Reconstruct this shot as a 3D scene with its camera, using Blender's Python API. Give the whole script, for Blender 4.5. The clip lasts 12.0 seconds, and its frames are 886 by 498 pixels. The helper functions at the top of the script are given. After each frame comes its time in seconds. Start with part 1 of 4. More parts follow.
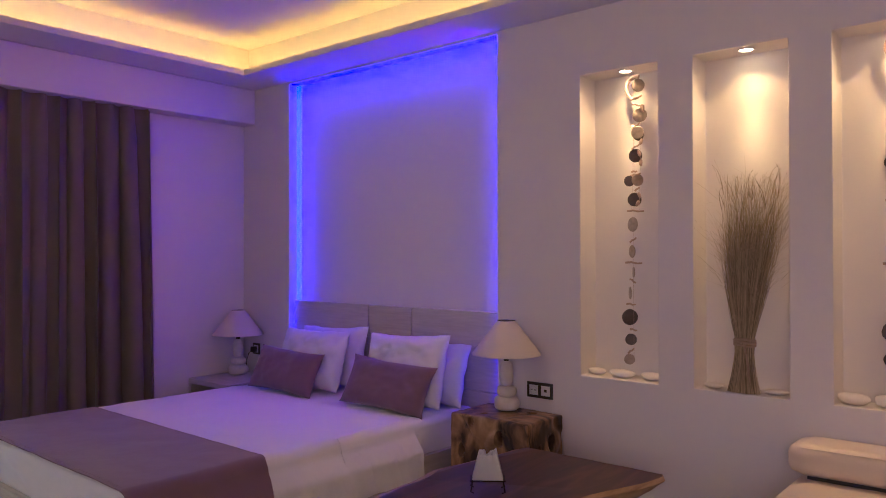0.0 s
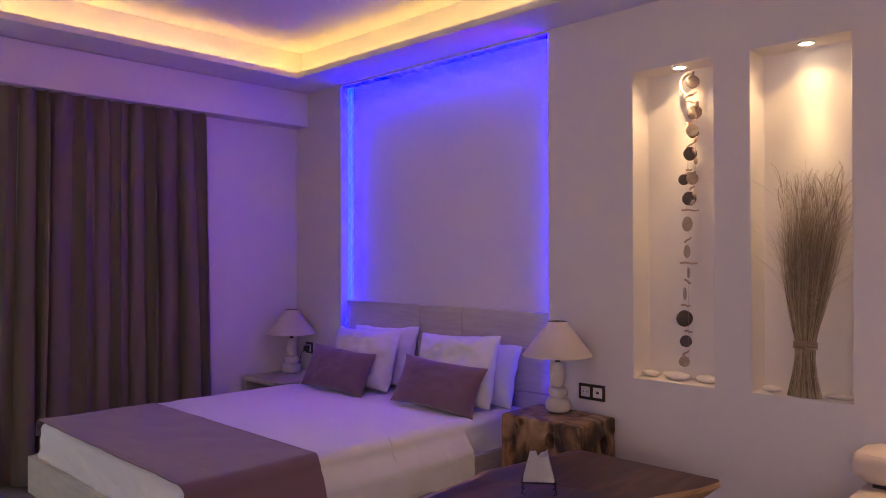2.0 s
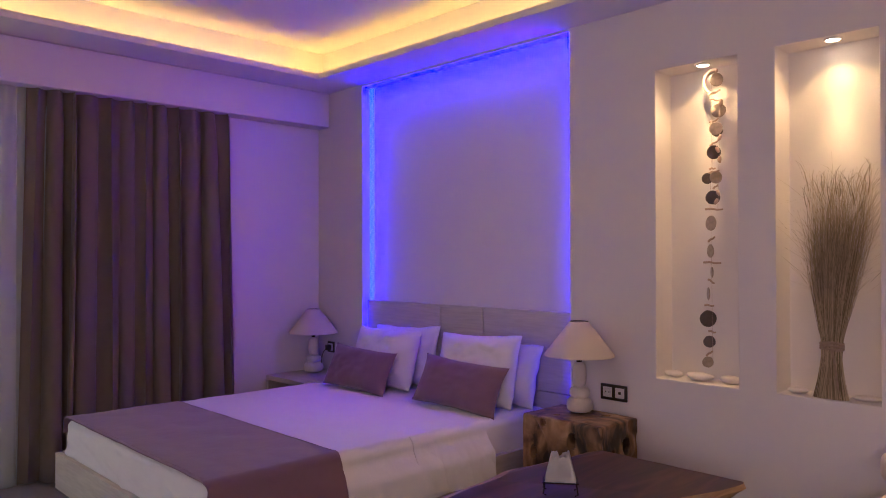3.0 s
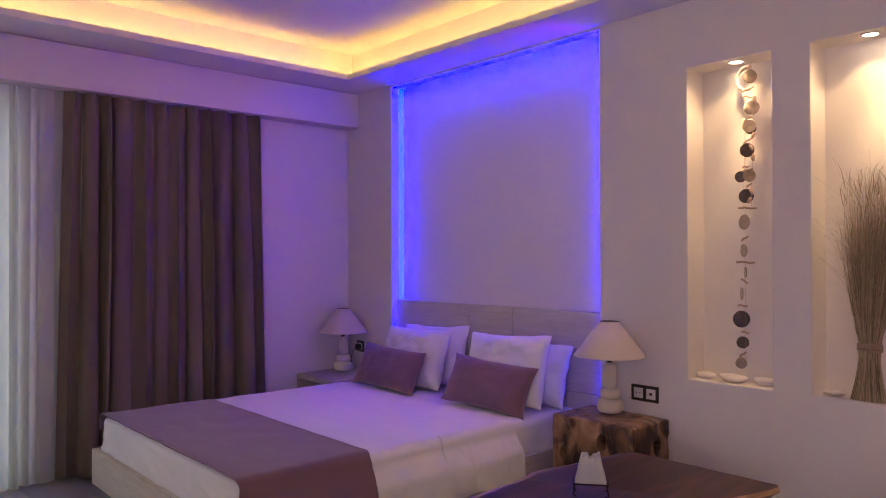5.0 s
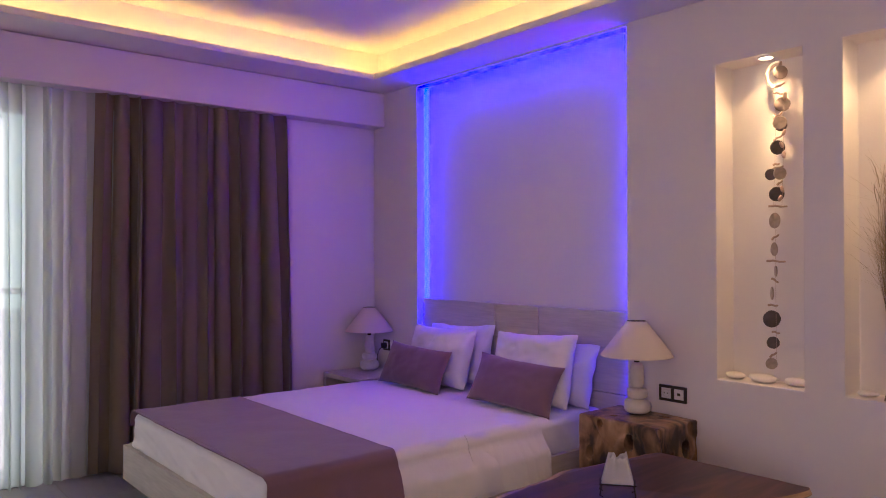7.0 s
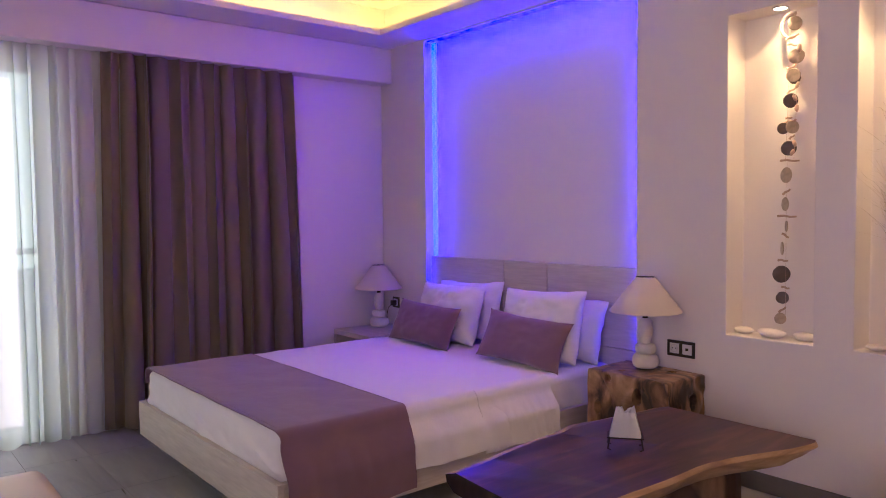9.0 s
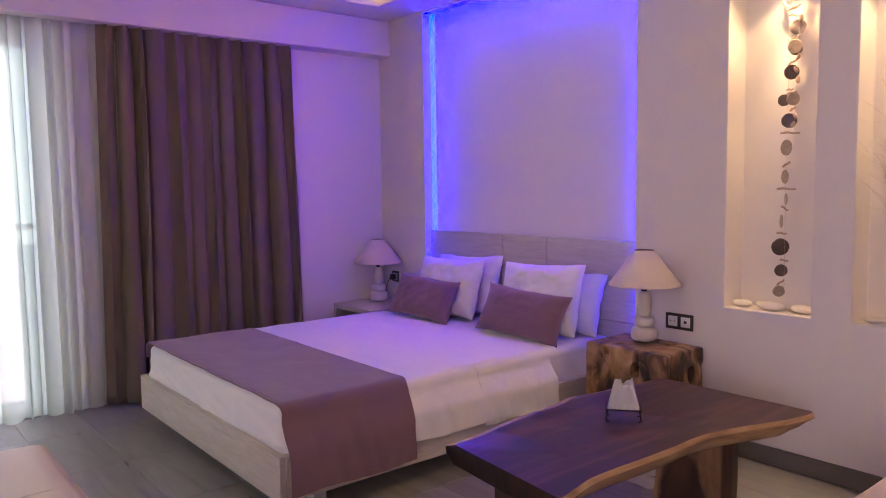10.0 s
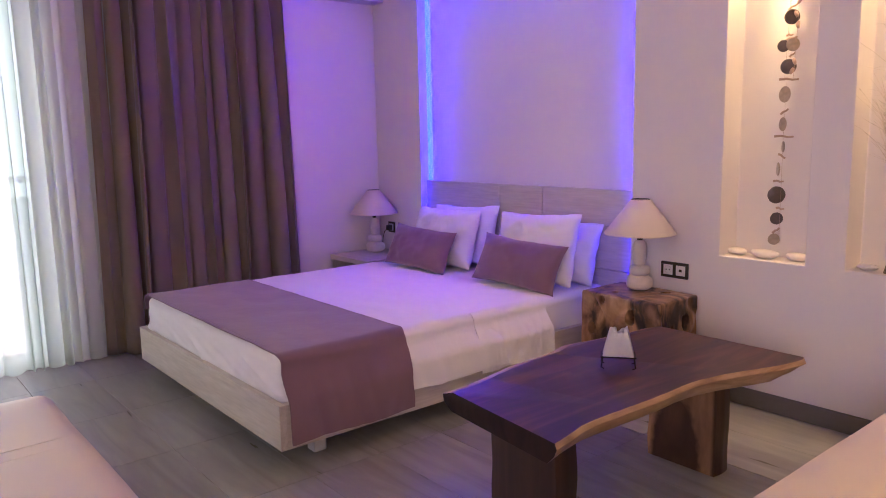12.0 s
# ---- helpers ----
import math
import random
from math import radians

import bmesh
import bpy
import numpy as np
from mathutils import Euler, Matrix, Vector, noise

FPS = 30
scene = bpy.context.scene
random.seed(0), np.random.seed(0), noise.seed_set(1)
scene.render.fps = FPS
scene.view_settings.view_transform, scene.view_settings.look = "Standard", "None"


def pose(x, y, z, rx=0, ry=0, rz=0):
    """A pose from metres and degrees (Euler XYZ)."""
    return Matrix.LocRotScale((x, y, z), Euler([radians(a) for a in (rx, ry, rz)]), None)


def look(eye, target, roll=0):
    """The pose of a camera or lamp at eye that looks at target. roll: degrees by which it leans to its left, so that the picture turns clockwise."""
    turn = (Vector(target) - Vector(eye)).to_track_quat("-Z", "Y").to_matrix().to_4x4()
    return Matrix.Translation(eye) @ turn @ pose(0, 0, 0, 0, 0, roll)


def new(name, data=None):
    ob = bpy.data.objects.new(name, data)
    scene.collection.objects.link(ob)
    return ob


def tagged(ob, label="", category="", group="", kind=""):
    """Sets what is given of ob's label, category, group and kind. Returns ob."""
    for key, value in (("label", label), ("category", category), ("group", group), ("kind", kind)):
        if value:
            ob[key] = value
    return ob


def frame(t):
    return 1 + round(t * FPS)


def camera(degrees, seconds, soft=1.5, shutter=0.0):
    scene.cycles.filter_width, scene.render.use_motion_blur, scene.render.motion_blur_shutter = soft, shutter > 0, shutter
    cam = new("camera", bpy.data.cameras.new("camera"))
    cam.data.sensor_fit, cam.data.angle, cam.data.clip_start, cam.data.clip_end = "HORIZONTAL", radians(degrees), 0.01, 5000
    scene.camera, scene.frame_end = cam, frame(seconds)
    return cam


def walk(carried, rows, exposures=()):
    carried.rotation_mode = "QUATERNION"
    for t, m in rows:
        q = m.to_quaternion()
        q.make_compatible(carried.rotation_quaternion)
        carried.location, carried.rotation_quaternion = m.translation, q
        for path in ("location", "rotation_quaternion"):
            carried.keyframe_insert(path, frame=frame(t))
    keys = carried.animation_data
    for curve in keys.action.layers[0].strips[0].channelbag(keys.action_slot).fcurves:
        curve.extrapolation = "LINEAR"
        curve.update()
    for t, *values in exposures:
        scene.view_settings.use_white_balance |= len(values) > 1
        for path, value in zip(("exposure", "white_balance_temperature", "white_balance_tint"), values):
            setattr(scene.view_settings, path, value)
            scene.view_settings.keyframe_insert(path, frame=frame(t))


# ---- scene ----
# ---------------------------------------------------------------- camera
cam = camera(62.15, 12.0, soft=1.0)
EYE = Vector((4.645, -3.2, 1.286))
# seconds, yaw, pitch, roll in degrees
PATH = [
    (0, 40.29, 0.53, -0.06), (0.5, 41.28, 0.52, -0.07), (1, 42.36, 0.52, -0.07), (1.5, 43.28, 0.54, -0.10),
    (2, 44.21, 0.56, -0.10), (2.5, 45.04, 0.55, -0.13), (3, 45.85, 0.53, -0.11), (5, 48.11, 0.51, -0.15),
    (5.5, 48.56, 0.49, -0.16), (6, 49.16, 0.47, -0.18), (6.5, 49.62, 0.45, -0.17), (7, 50.11, 0.44, -0.17),
    (9, 50.81, -2.87, -0.59), (9.5, 50.84, -3.75, -0.65), (10, 50.77, -4.90, -0.79), (10.5, 50.60, -5.95, -0.87),
    (11, 50.54, -7.01, -0.95), (11.5, 50.56, -8.00, -1.03), (12, 50.54, -8.77, -1.16),
]


def aim(yaw, pitch, roll):
    a, b = radians(yaw), radians(pitch)
    ahead = Vector((-math.sin(a) * math.cos(b), math.cos(a) * math.cos(b), math.sin(b)))
    return look(EYE, EYE + 2 * ahead, roll)


KELVIN, TINT = 4000, 60
EXPOSURES = [(t, e, KELVIN, TINT) for t, e in ((0, -0.22), (3, -0.1), (5, -0.02), (7, 0.04), (9, 0.34), (10.5, 0.54), (12, 0.72))]
walk(cam, [(t, aim(a, b, c)) for t, a, b, c in PATH], EXPOSURES)

# ---------------------------------------------------------------- world and lamps
world = bpy.data.worlds.new("dusk_sky")
scene.world = world
world.use_nodes = True
wn = world.node_tree
sky = wn.nodes.new("ShaderNodeTexSky")
sky.sky_type, sky.sun_disc = "NISHITA", False
sky.sun_elevation, sky.sun_rotation = radians(14), radians(70)
wn.links.new(sky.outputs[0], wn.nodes["Background"].inputs[0])
wn.nodes["Background"].inputs[1].default_value = 0.05



def lit(r, g, b):
    """A lamp's own colour, from the one that it has after the camera's white balance of 4000 K, tint 60."""
    rows = ((1.0904, 0.1047, 0.0316), (-0.0048, 0.9972, 0.014), (-0.0158, -0.0605, 0.3441))
    return tuple(max(0.0, u * r + v * g + w * b) for u, v, w in rows)


WARM, BLUE, SPOT = lit(1.0, 0.585, 0.15), lit(-0.009, -0.009, 1.0), lit(1.0, 0.655, 0.31)
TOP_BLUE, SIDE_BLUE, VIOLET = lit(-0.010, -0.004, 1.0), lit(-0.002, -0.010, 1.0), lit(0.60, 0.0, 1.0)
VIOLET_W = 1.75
COVE_W, BLUE_W, SPOT_W, WINDOW_W, SOUTH_W = 1.5, 4.0, 10.0, 31.0, 33.0


def area(name, at, to, size, size_y, watts, colour, spread=180):
    data = bpy.data.lights.new(name, "AREA")
    data.shape, data.size, data.size_y = "RECTANGLE", size, size_y
    data.energy, data.color, data.spread = watts, colour, radians(spread)
    ob = new(name, data)
    ob.matrix_world = look(at, to)
    return ob


def strip(name, a, b, out, width, per_metre, colour, spread=180):
    """An LED strip from a to b that shines along out."""
    a, b, out = Vector(a), Vector(b), Vector(out).normalized()
    along = (b - a).normalized()
    data = bpy.data.lights.new(name, "AREA")
    data.shape, data.size, data.size_y = "RECTANGLE", (b - a).length, width
    data.energy, data.color, data.spread = per_metre * (b - a).length, colour, radians(spread)
    ob = new(name, data)
    z = -out
    y = z.cross(along)
    m = Matrix((along, y, z)).transposed().to_4x4()
    m.translation = (a + b) / 2
    ob.matrix_world = m
    return ob


# ---------------------------------------------------------------- room sizes
EAST, SOUTH, CEIL, SOFFIT = 6.6, -5.4, 2.71, 2.494
LIP_W, LIP_N, LIP_E, LIP_S = 0.46, -0.32, EAST - 0.46, SOUTH + 0.32
TROUGH = 0.13
REC_X0, REC_X1, REC_TOP, REC_D = 0.53, 2.316, 2.480, 0.078
NICHES = [(2.82, 3.22), (3.386, 3.782), (3.946, 4.342)]
NICHE_Z0, NICHE_Z1, NICHE_D = 0.698, 2.176, 0.15
SW_X0, SW_X1, SW_Z0, SW_Z1 = 4.55, 6.45, 0.9, 2.15
WIN_Y0, WIN_Y1, WIN_Z = -5.2, -2.2, 2.19

# LED strips in the ceiling trough, lying behind the lip and shining up and back
zt = SOFFIT + 0.02
for nm, a, b, out in (
    ("cove_led_north", (LIP_W - 0.05, LIP_N + 0.05, zt), (LIP_E + 0.05, LIP_N + 0.05, zt), (0, 0.35, 1)),
    ("cove_led_west", (LIP_W - 0.05, LIP_S - 0.05, zt), (LIP_W - 0.05, LIP_N + 0.05, zt), (-0.35, 0, 1)),
    ("cove_led_south", (LIP_W - 0.05, LIP_S - 0.05, zt), (LIP_E + 0.05, LIP_S - 0.05, zt), (0, -0.35, 1)),
    ("cove_led_east", (LIP_E + 0.05, LIP_S - 0.05, zt), (LIP_E + 0.05, LIP_N + 0.05, zt), (0.35, 0, 1)),
):
    strip(nm, a, b, out, 0.012, COVE_W, WARM)
# blue LED diffusers on the sides and top of the bed recess
strip("blue_led_side", (REC_X0 + 0.004, 0.026, 0.52), (REC_X0 + 0.004, 0.026, REC_TOP - 0.006), (1, 0, 0), 0.034, BLUE_W * 1.35, BLUE)
strip("blue_led_side", (REC_X1 - 0.004, 0.046, 0.99), (REC_X1 - 0.004, 0.046, REC_TOP - 0.006), (-1, 0, 0), 0.044, BLUE_W * 0.5, SIDE_BLUE)
strip("blue_led_top", (REC_X0 + 0.008, 0.005, REC_TOP - 0.022), (REC_X1 - 0.008, 0.005, REC_TOP - 0.022), (0, 1, -0.25), 0.030, BLUE_W * 1.6, TOP_BLUE)
# lower end of the right strip, before the headboard
strip("blue_led_low", (REC_X1 - 0.004, 0.012, 0.47), (REC_X1 - 0.004, 0.012, 0.97), (-1, -0.25, 0), 0.020, BLUE_W * 0.28, SIDE_BLUE)
# added violet fill beside the blue strips, for the tint that reaches the room
strip("violet_fill_side", (REC_X1 - 0.010, 0.014, 1.00), (REC_X1 - 0.010, 0.014, REC_TOP - 0.03), (-0.77, -0.64, 0), 0.012, VIOLET_W, VIOLET, 90)
strip("violet_fill_top", (REC_X0 + 0.10, 0.012, REC_TOP - 0.006), (REC_X1 - 0.10, 0.012, REC_TOP - 0.006), (0, -0.4, -1), 0.010, VIOLET_W * 0.45, VIOLET, 66)
# daylight in the window opening
area("window_daylight", (-0.18, (WIN_Y0 + WIN_Y1 - 0.16) / 2, 1.07), (2, (WIN_Y0 + WIN_Y1 - 0.16) / 2, 1.07), WIN_Y1 - WIN_Y0 - 0.3, 2.0, WINDOW_W, lit(1.0, 0.80, 0.92))
# fill light from the south, through an added opening that is never in view
area("south_fill_daylight", ((SW_X0 + SW_X1) / 2, SOUTH - 0.10, (SW_Z0 + SW_Z1) / 2), ((SW_X0 + SW_X1) / 2, 0, (SW_Z0 + SW_Z1) / 2), SW_X1 - SW_X0 - 0.1, SW_Z1 - SW_Z0 - 0.1, SOUTH_W, lit(1.0, 0.74, 0.785))
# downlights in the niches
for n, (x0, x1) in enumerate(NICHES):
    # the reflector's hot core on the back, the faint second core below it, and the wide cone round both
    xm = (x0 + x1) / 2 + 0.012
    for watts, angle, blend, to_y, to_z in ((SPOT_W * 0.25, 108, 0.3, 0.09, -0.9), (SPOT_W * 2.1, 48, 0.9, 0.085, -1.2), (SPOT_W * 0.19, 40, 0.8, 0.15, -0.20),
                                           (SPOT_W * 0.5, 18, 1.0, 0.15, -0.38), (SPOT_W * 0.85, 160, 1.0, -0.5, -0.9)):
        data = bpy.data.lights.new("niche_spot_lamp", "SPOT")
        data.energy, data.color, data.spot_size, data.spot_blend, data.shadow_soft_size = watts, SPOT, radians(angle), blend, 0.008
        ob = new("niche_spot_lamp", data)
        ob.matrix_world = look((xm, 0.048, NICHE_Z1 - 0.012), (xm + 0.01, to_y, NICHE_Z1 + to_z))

# ---------------------------------------------------------------- materials
def material(name, colour, rough=0.6, metal=0.0, scale=40.0, vary=0.08, bump=0.15, bump_scale=None, stain=3.0, stain_vary=0.05,
             coat=0.0, sheen=0.0, stretch=(1, 1, 1), distance=0.002):
    """A surface with a fine grain and a slow stain, in object metres."""
    m = bpy.data.materials.new(name)
    m.use_nodes = True
    nt = m.node_tree
    N, L = nt.nodes, nt.links
    p = N["Principled BSDF"]
    tc = N.new("ShaderNodeTexCoord")
    mp = N.new("ShaderNodeMapping")
    mp.inputs["Scale"].default_value = stretch
    L.new(tc.outputs["Object"], mp.inputs[0])
    fine, slow = N.new("ShaderNodeTexNoise"), N.new("ShaderNodeTexNoise")
    fine.inputs["Scale"].default_value, fine.inputs["Detail"].default_value = scale, 6
    slow.inputs["Scale"].default_value, slow.inputs["Detail"].default_value = stain, 3
    L.new(mp.outputs[0], fine.inputs[0])
    L.new(tc.outputs["Object"], slow.inputs[0])
    add = N.new("ShaderNodeMath")
    add.operation = "MULTIPLY_ADD"
    add.inputs[1].default_value = 2 * vary
    L.new(fine.outputs[0], add.inputs[0])
    add2 = N.new("ShaderNodeMath")
    add2.operation = "MULTIPLY_ADD"
    add2.inputs[1].default_value = 2 * stain_vary
    add2.inputs[2].default_value = 1 - vary - stain_vary
    L.new(slow.outputs[0], add2.inputs[0])
    L.new(add2.outputs[0], add.inputs[2])
    mix = N.new("ShaderNodeVectorMath")
    mix.operation = "SCALE"
    mix.inputs[0].default_value = colour
    L.new(add.outputs[0], mix.inputs["Scale"])
    L.new(mix.outputs[0], p.inputs["Base Color"])
    p.inputs["Roughness"].default_value, p.inputs["Metallic"].default_value = rough, metal
    p.inputs["Coat Weight"].default_value = coat
    p.inputs["Sheen Weight"].default_value = sheen
    if bump:
        b = N.new("ShaderNodeBump")
        b.inputs["Strength"].default_value, b.inputs["Distance"].default_value = bump, distance
        src = fine
        if bump_scale:
            src = N.new("ShaderNodeTexNoise")
            src.inputs["Scale"].default_value, src.inputs["Detail"].default_value = bump_scale, 5
            L.new(mp.outputs[0], src.inputs[0])
        L.new(src.outputs[0], b.inputs["Height"])
        L.new(b.outputs[0], p.inputs["Normal"])
    return m


def wood(name, stops, rough=0.45, rings=9.0, stretch=(1, 0.12, 1), coat=0.0, bump=0.12, warp=1.6, pores=90.0, per_piece=False):
    """Long-grained wood: warped noise bands along the grain, with pores."""
    m = bpy.data.materials.new(name)
    m.use_nodes = True
    nt = m.node_tree
    N, L = nt.nodes, nt.links
    p = N["Principled BSDF"]
    tc, mp = N.new("ShaderNodeTexCoord"), N.new("ShaderNodeMapping")
    mp.inputs["Scale"].default_value = stretch
    L.new(tc.outputs["Object"], mp.inputs[0])
    if per_piece:
        info, sh = N.new("ShaderNodeObjectInfo"), N.new("ShaderNodeVectorMath")
        sh.operation = "SCALE"
        sh.inputs[0].default_value = (7, 5, 3)
        L.new(info.outputs["Random"], sh.inputs["Scale"])
        L.new(sh.outputs[0], mp.inputs["Location"])
    band = N.new("ShaderNodeTexNoise")
    band.inputs["Scale"].default_value, band.inputs["Detail"].default_value, band.inputs["Distortion"].default_value = rings, 5, warp
    L.new(mp.outputs[0], band.inputs[0])
    ramp = N.new("ShaderNodeValToRGB")
    el = ramp.color_ramp.elements
    el[0].position, el[0].color = 0.28, (*stops[0], 1)
    el[1].position, el[1].color = 0.72, (*stops[-1], 1)
    for k, c in enumerate(stops[1:-1], 1):
        e = el.new(0.28 + 0.44 * k / (len(stops) - 1))
        e.color = (*c, 1)
    L.new(band.outputs[0], ramp.inputs[0])
    pore = N.new("ShaderNodeTexNoise")
    pore.inputs["Scale"].default_value, pore.inputs["Detail"].default_value = pores, 4
    L.new(mp.outputs[0], pore.inputs[0])
    mul = N.new("ShaderNodeMapRange")
    mul.inputs[3].default_value, mul.inputs[4].default_value = 0.78, 1.18
    L.new(pore.outputs[0], mul.inputs[0])
    sc = N.new("ShaderNodeVectorMath")
    sc.operation = "SCALE"
    L.new(ramp.outputs[0], sc.inputs[0])
    L.new(mul.outputs[0], sc.inputs["Scale"])
    L.new(sc.outputs[0], p.inputs["Base Color"])
    p.inputs["Roughness"].default_value, p.inputs["Coat Weight"].default_value = rough, coat
    p.inputs["Coat Roughness"].default_value = 0.2
    b = N.new("ShaderNodeBump")
    b.inputs["Strength"].default_value, b.inputs["Distance"].default_value = bump, 0.002
    L.new(pore.outputs[0], b.inputs["Height"])
    L.new(b.outputs[0], p.inputs["Normal"])
    return m


def glowing(name, colour, strength):
    m = bpy.data.materials.new(name)
    m.use_nodes = True
    p = m.node_tree.nodes["Principled BSDF"]
    p.inputs["Base Color"].default_value = (*colour, 1)
    p.inputs["Emission Color"].default_value = (*colour, 1)
    p.inputs["Emission Strength"].default_value = strength
    return m


LED_GLOW = glowing("blue_diffuser", lit(0.08, 0.13, 1.0), 1.7)
SKY_GLOW = glowing("bright_hazy_sky", lit(0.74, 0.93, 1.0), 1.2)
PAINT = material("wall_paint", (0.70, 0.655, 0.645), 0.85, scale=160, vary=0.015, stain=1.2, stain_vary=0.025, bump=0.10, bump_scale=260)
CEILING = material("ceiling_paint", (0.74, 0.71, 0.665), 0.9, scale=120, vary=0.015, stain=0.9, stain_vary=0.03, bump=0.06)
NICHE_PAINT = material("niche_paint", (0.76, 0.71, 0.66), 0.8, scale=140, vary=0.02, stain=4, stain_vary=0.03, bump=0.1)
GROUT = material("grout", (0.20, 0.188, 0.183), 0.9)
SKIRT = material("skirting_tile", (0.135, 0.126, 0.122), 0.5, scale=30, vary=0.1, stretch=(0.4, 1, 2))
OAK = wood("whitewashed_oak", [(0.47, 0.43, 0.355), (0.51, 0.475, 0.395), (0.55, 0.515, 0.435)], 0.55, rings=14, stretch=(0.10, 1, 1), bump=0.2, per_piece=True)
OAK_Y = wood("whitewashed_oak_lengthwise", [(0.47, 0.43, 0.355), (0.51, 0.475, 0.395), (0.55, 0.515, 0.435)], 0.55, rings=14, stretch=(1, 0.10, 1), bump=0.2, per_piece=True)
LINEN = material("white_sheet", (0.69, 0.68, 0.71), 0.85, scale=420, vary=0.03, stain=5, stain_vary=0.02, bump=0.30, bump_scale=9, sheen=0.2, distance=0.02)
PILLOW = material("white_pillow_case", (0.71, 0.70, 0.73), 0.85, scale=420, vary=0.03, stain=7, stain_vary=0.02, bump=0.22, bump_scale=13, sheen=0.2, distance=0.018)
MAUVE = material("mauve_cloth", (0.170, 0.100, 0.135), 0.9, scale=520, vary=0.12, stain=6, stain_vary=0.06, bump=0.3, bump_scale=14, sheen=0.3, distance=0.006)
DRAPE = material("taupe_drape", (0.33, 0.28, 0.20), 0.85, scale=600, vary=0.12, stain=2, stain_vary=0.05, bump=0.2, sheen=0.3, stretch=(1, 1, 0.2))
SLAB = wood("dark_suar_wood", [(0.011, 0.005, 0.003), (0.048, 0.017, 0.009), (0.125, 0.047, 0.022)], 0.32, rings=6, stretch=(1.8, 0.22, 1), coat=0.05, bump=0.06)
SLAB.node_tree.nodes["Principled BSDF"].inputs["Specular IOR Level"].default_value = 0.28
SAP = wood("pale_sapwood", [(0.18, 0.105, 0.028), (0.33, 0.210, 0.062), (0.45, 0.31, 0.105)], 0.45, rings=9, stretch=(1, 0.25, 1.5), coat=0.15)
DARKEND = wood("dark_end_grain", [(0.009, 0.005, 0.004), (0.024, 0.011, 0.007)], 0.75, rings=12, stretch=(1, 1, 0.3))
DARKEND.node_tree.nodes["Principled BSDF"].inputs["Specular IOR Level"].default_value = 0.2
LEATHER = material("beige_leatherette", (0.63, 0.53, 0.37), 0.40, scale=300, vary=0.05, stain=3, stain_vary=0.04, bump=0.25, bump_scale=420, distance=0.001)
SHADE = material("lamp_shade_cloth", (0.60, 0.53, 0.46), 0.85, scale=500, vary=0.06, stain=5, stain_vary=0.03, bump=0.2)
STONE = material("pale_carved_stone", (0.62, 0.57, 0.50), 0.6, scale=30, vary=0.12, stain=7, stain_vary=0.10, bump=0.35, bump_scale=26, distance=0.004)
PEBBLE = material("white_pebble", (0.74, 0.68, 0.60), 0.7, scale=60, vary=0.06, stain=10, stain_vary=0.06, bump=0.3)
BLACK = material("black_plastic", (0.018, 0.016, 0.016), 0.4, bump=0.0)
WHITE_P = material("white_plastic", (0.72, 0.70, 0.67), 0.35, bump=0.0)
IRON = material("black_iron", (0.02, 0.018, 0.018), 0.5, metal=0.6)
CHROME = material("brushed_steel", (0.62, 0.60, 0.58), 0.3, metal=1.0, bump=0.05)
PAPER = material("paper_napkin", (0.80, 0.80, 0.80), 0.9, scale=90, vary=0.03, bump=0.4, bump_scale=60)
SHELL = material("capiz_shell", (0.34, 0.28, 0.19), 0.35, scale=60, vary=0.3, stain=20, stain_vary=0.2, bump=0.3)
SHELL_DARK = material("dark_coconut_disc", (0.075, 0.058, 0.048), 0.4, scale=70, vary=0.3, bump=0.3)
DRIFT = material("driftwood", (0.42, 0.31, 0.20), 0.8, scale=60, vary=0.3, bump=0.5, stretch=(0.2, 1, 1))
STRAW = material("dry_grass", (0.30, 0.245, 0.125), 0.75, scale=25, vary=0.3, stain=6, stain_vary=0.2, bump=0)
geo = STRAW.node_tree.nodes.new("ShaderNodeNewGeometry")
isl = STRAW.node_tree.nodes.new("ShaderNodeMapRange")
isl.inputs[3].default_value, isl.inputs[4].default_value = 0.4, 1.7
STRAW.node_tree.links.new(geo.outputs["Random Per Island"], isl.inputs[0])
tone = STRAW.node_tree.nodes.new("ShaderNodeVectorMath")
tone.operation = "SCALE"
sp = STRAW.node_tree.nodes["Principled BSDF"]
STRAW.node_tree.links.new(sp.inputs["Base Color"].links[0].from_socket, tone.inputs[0])
STRAW.node_tree.links.new(isl.outputs[0], tone.inputs["Scale"])
STRAW.node_tree.links.new(tone.outputs[0], sp.inputs["Base Color"])
STRAW_TIE = material("raffia_tie", (0.33, 0.25, 0.15), 0.8, scale=60, vary=0.25, bump=0.4)
ALU = material("white_aluminium", (0.62, 0.64, 0.66), 0.4, bump=0.03)
BALCONY = material("balcony_tile", (0.45, 0.46, 0.45), 0.7, scale=20, vary=0.1)
HILL = material("hazy_hill", (0.30, 0.36, 0.38), 1.0, scale=0.3, vary=0.15, bump=0)


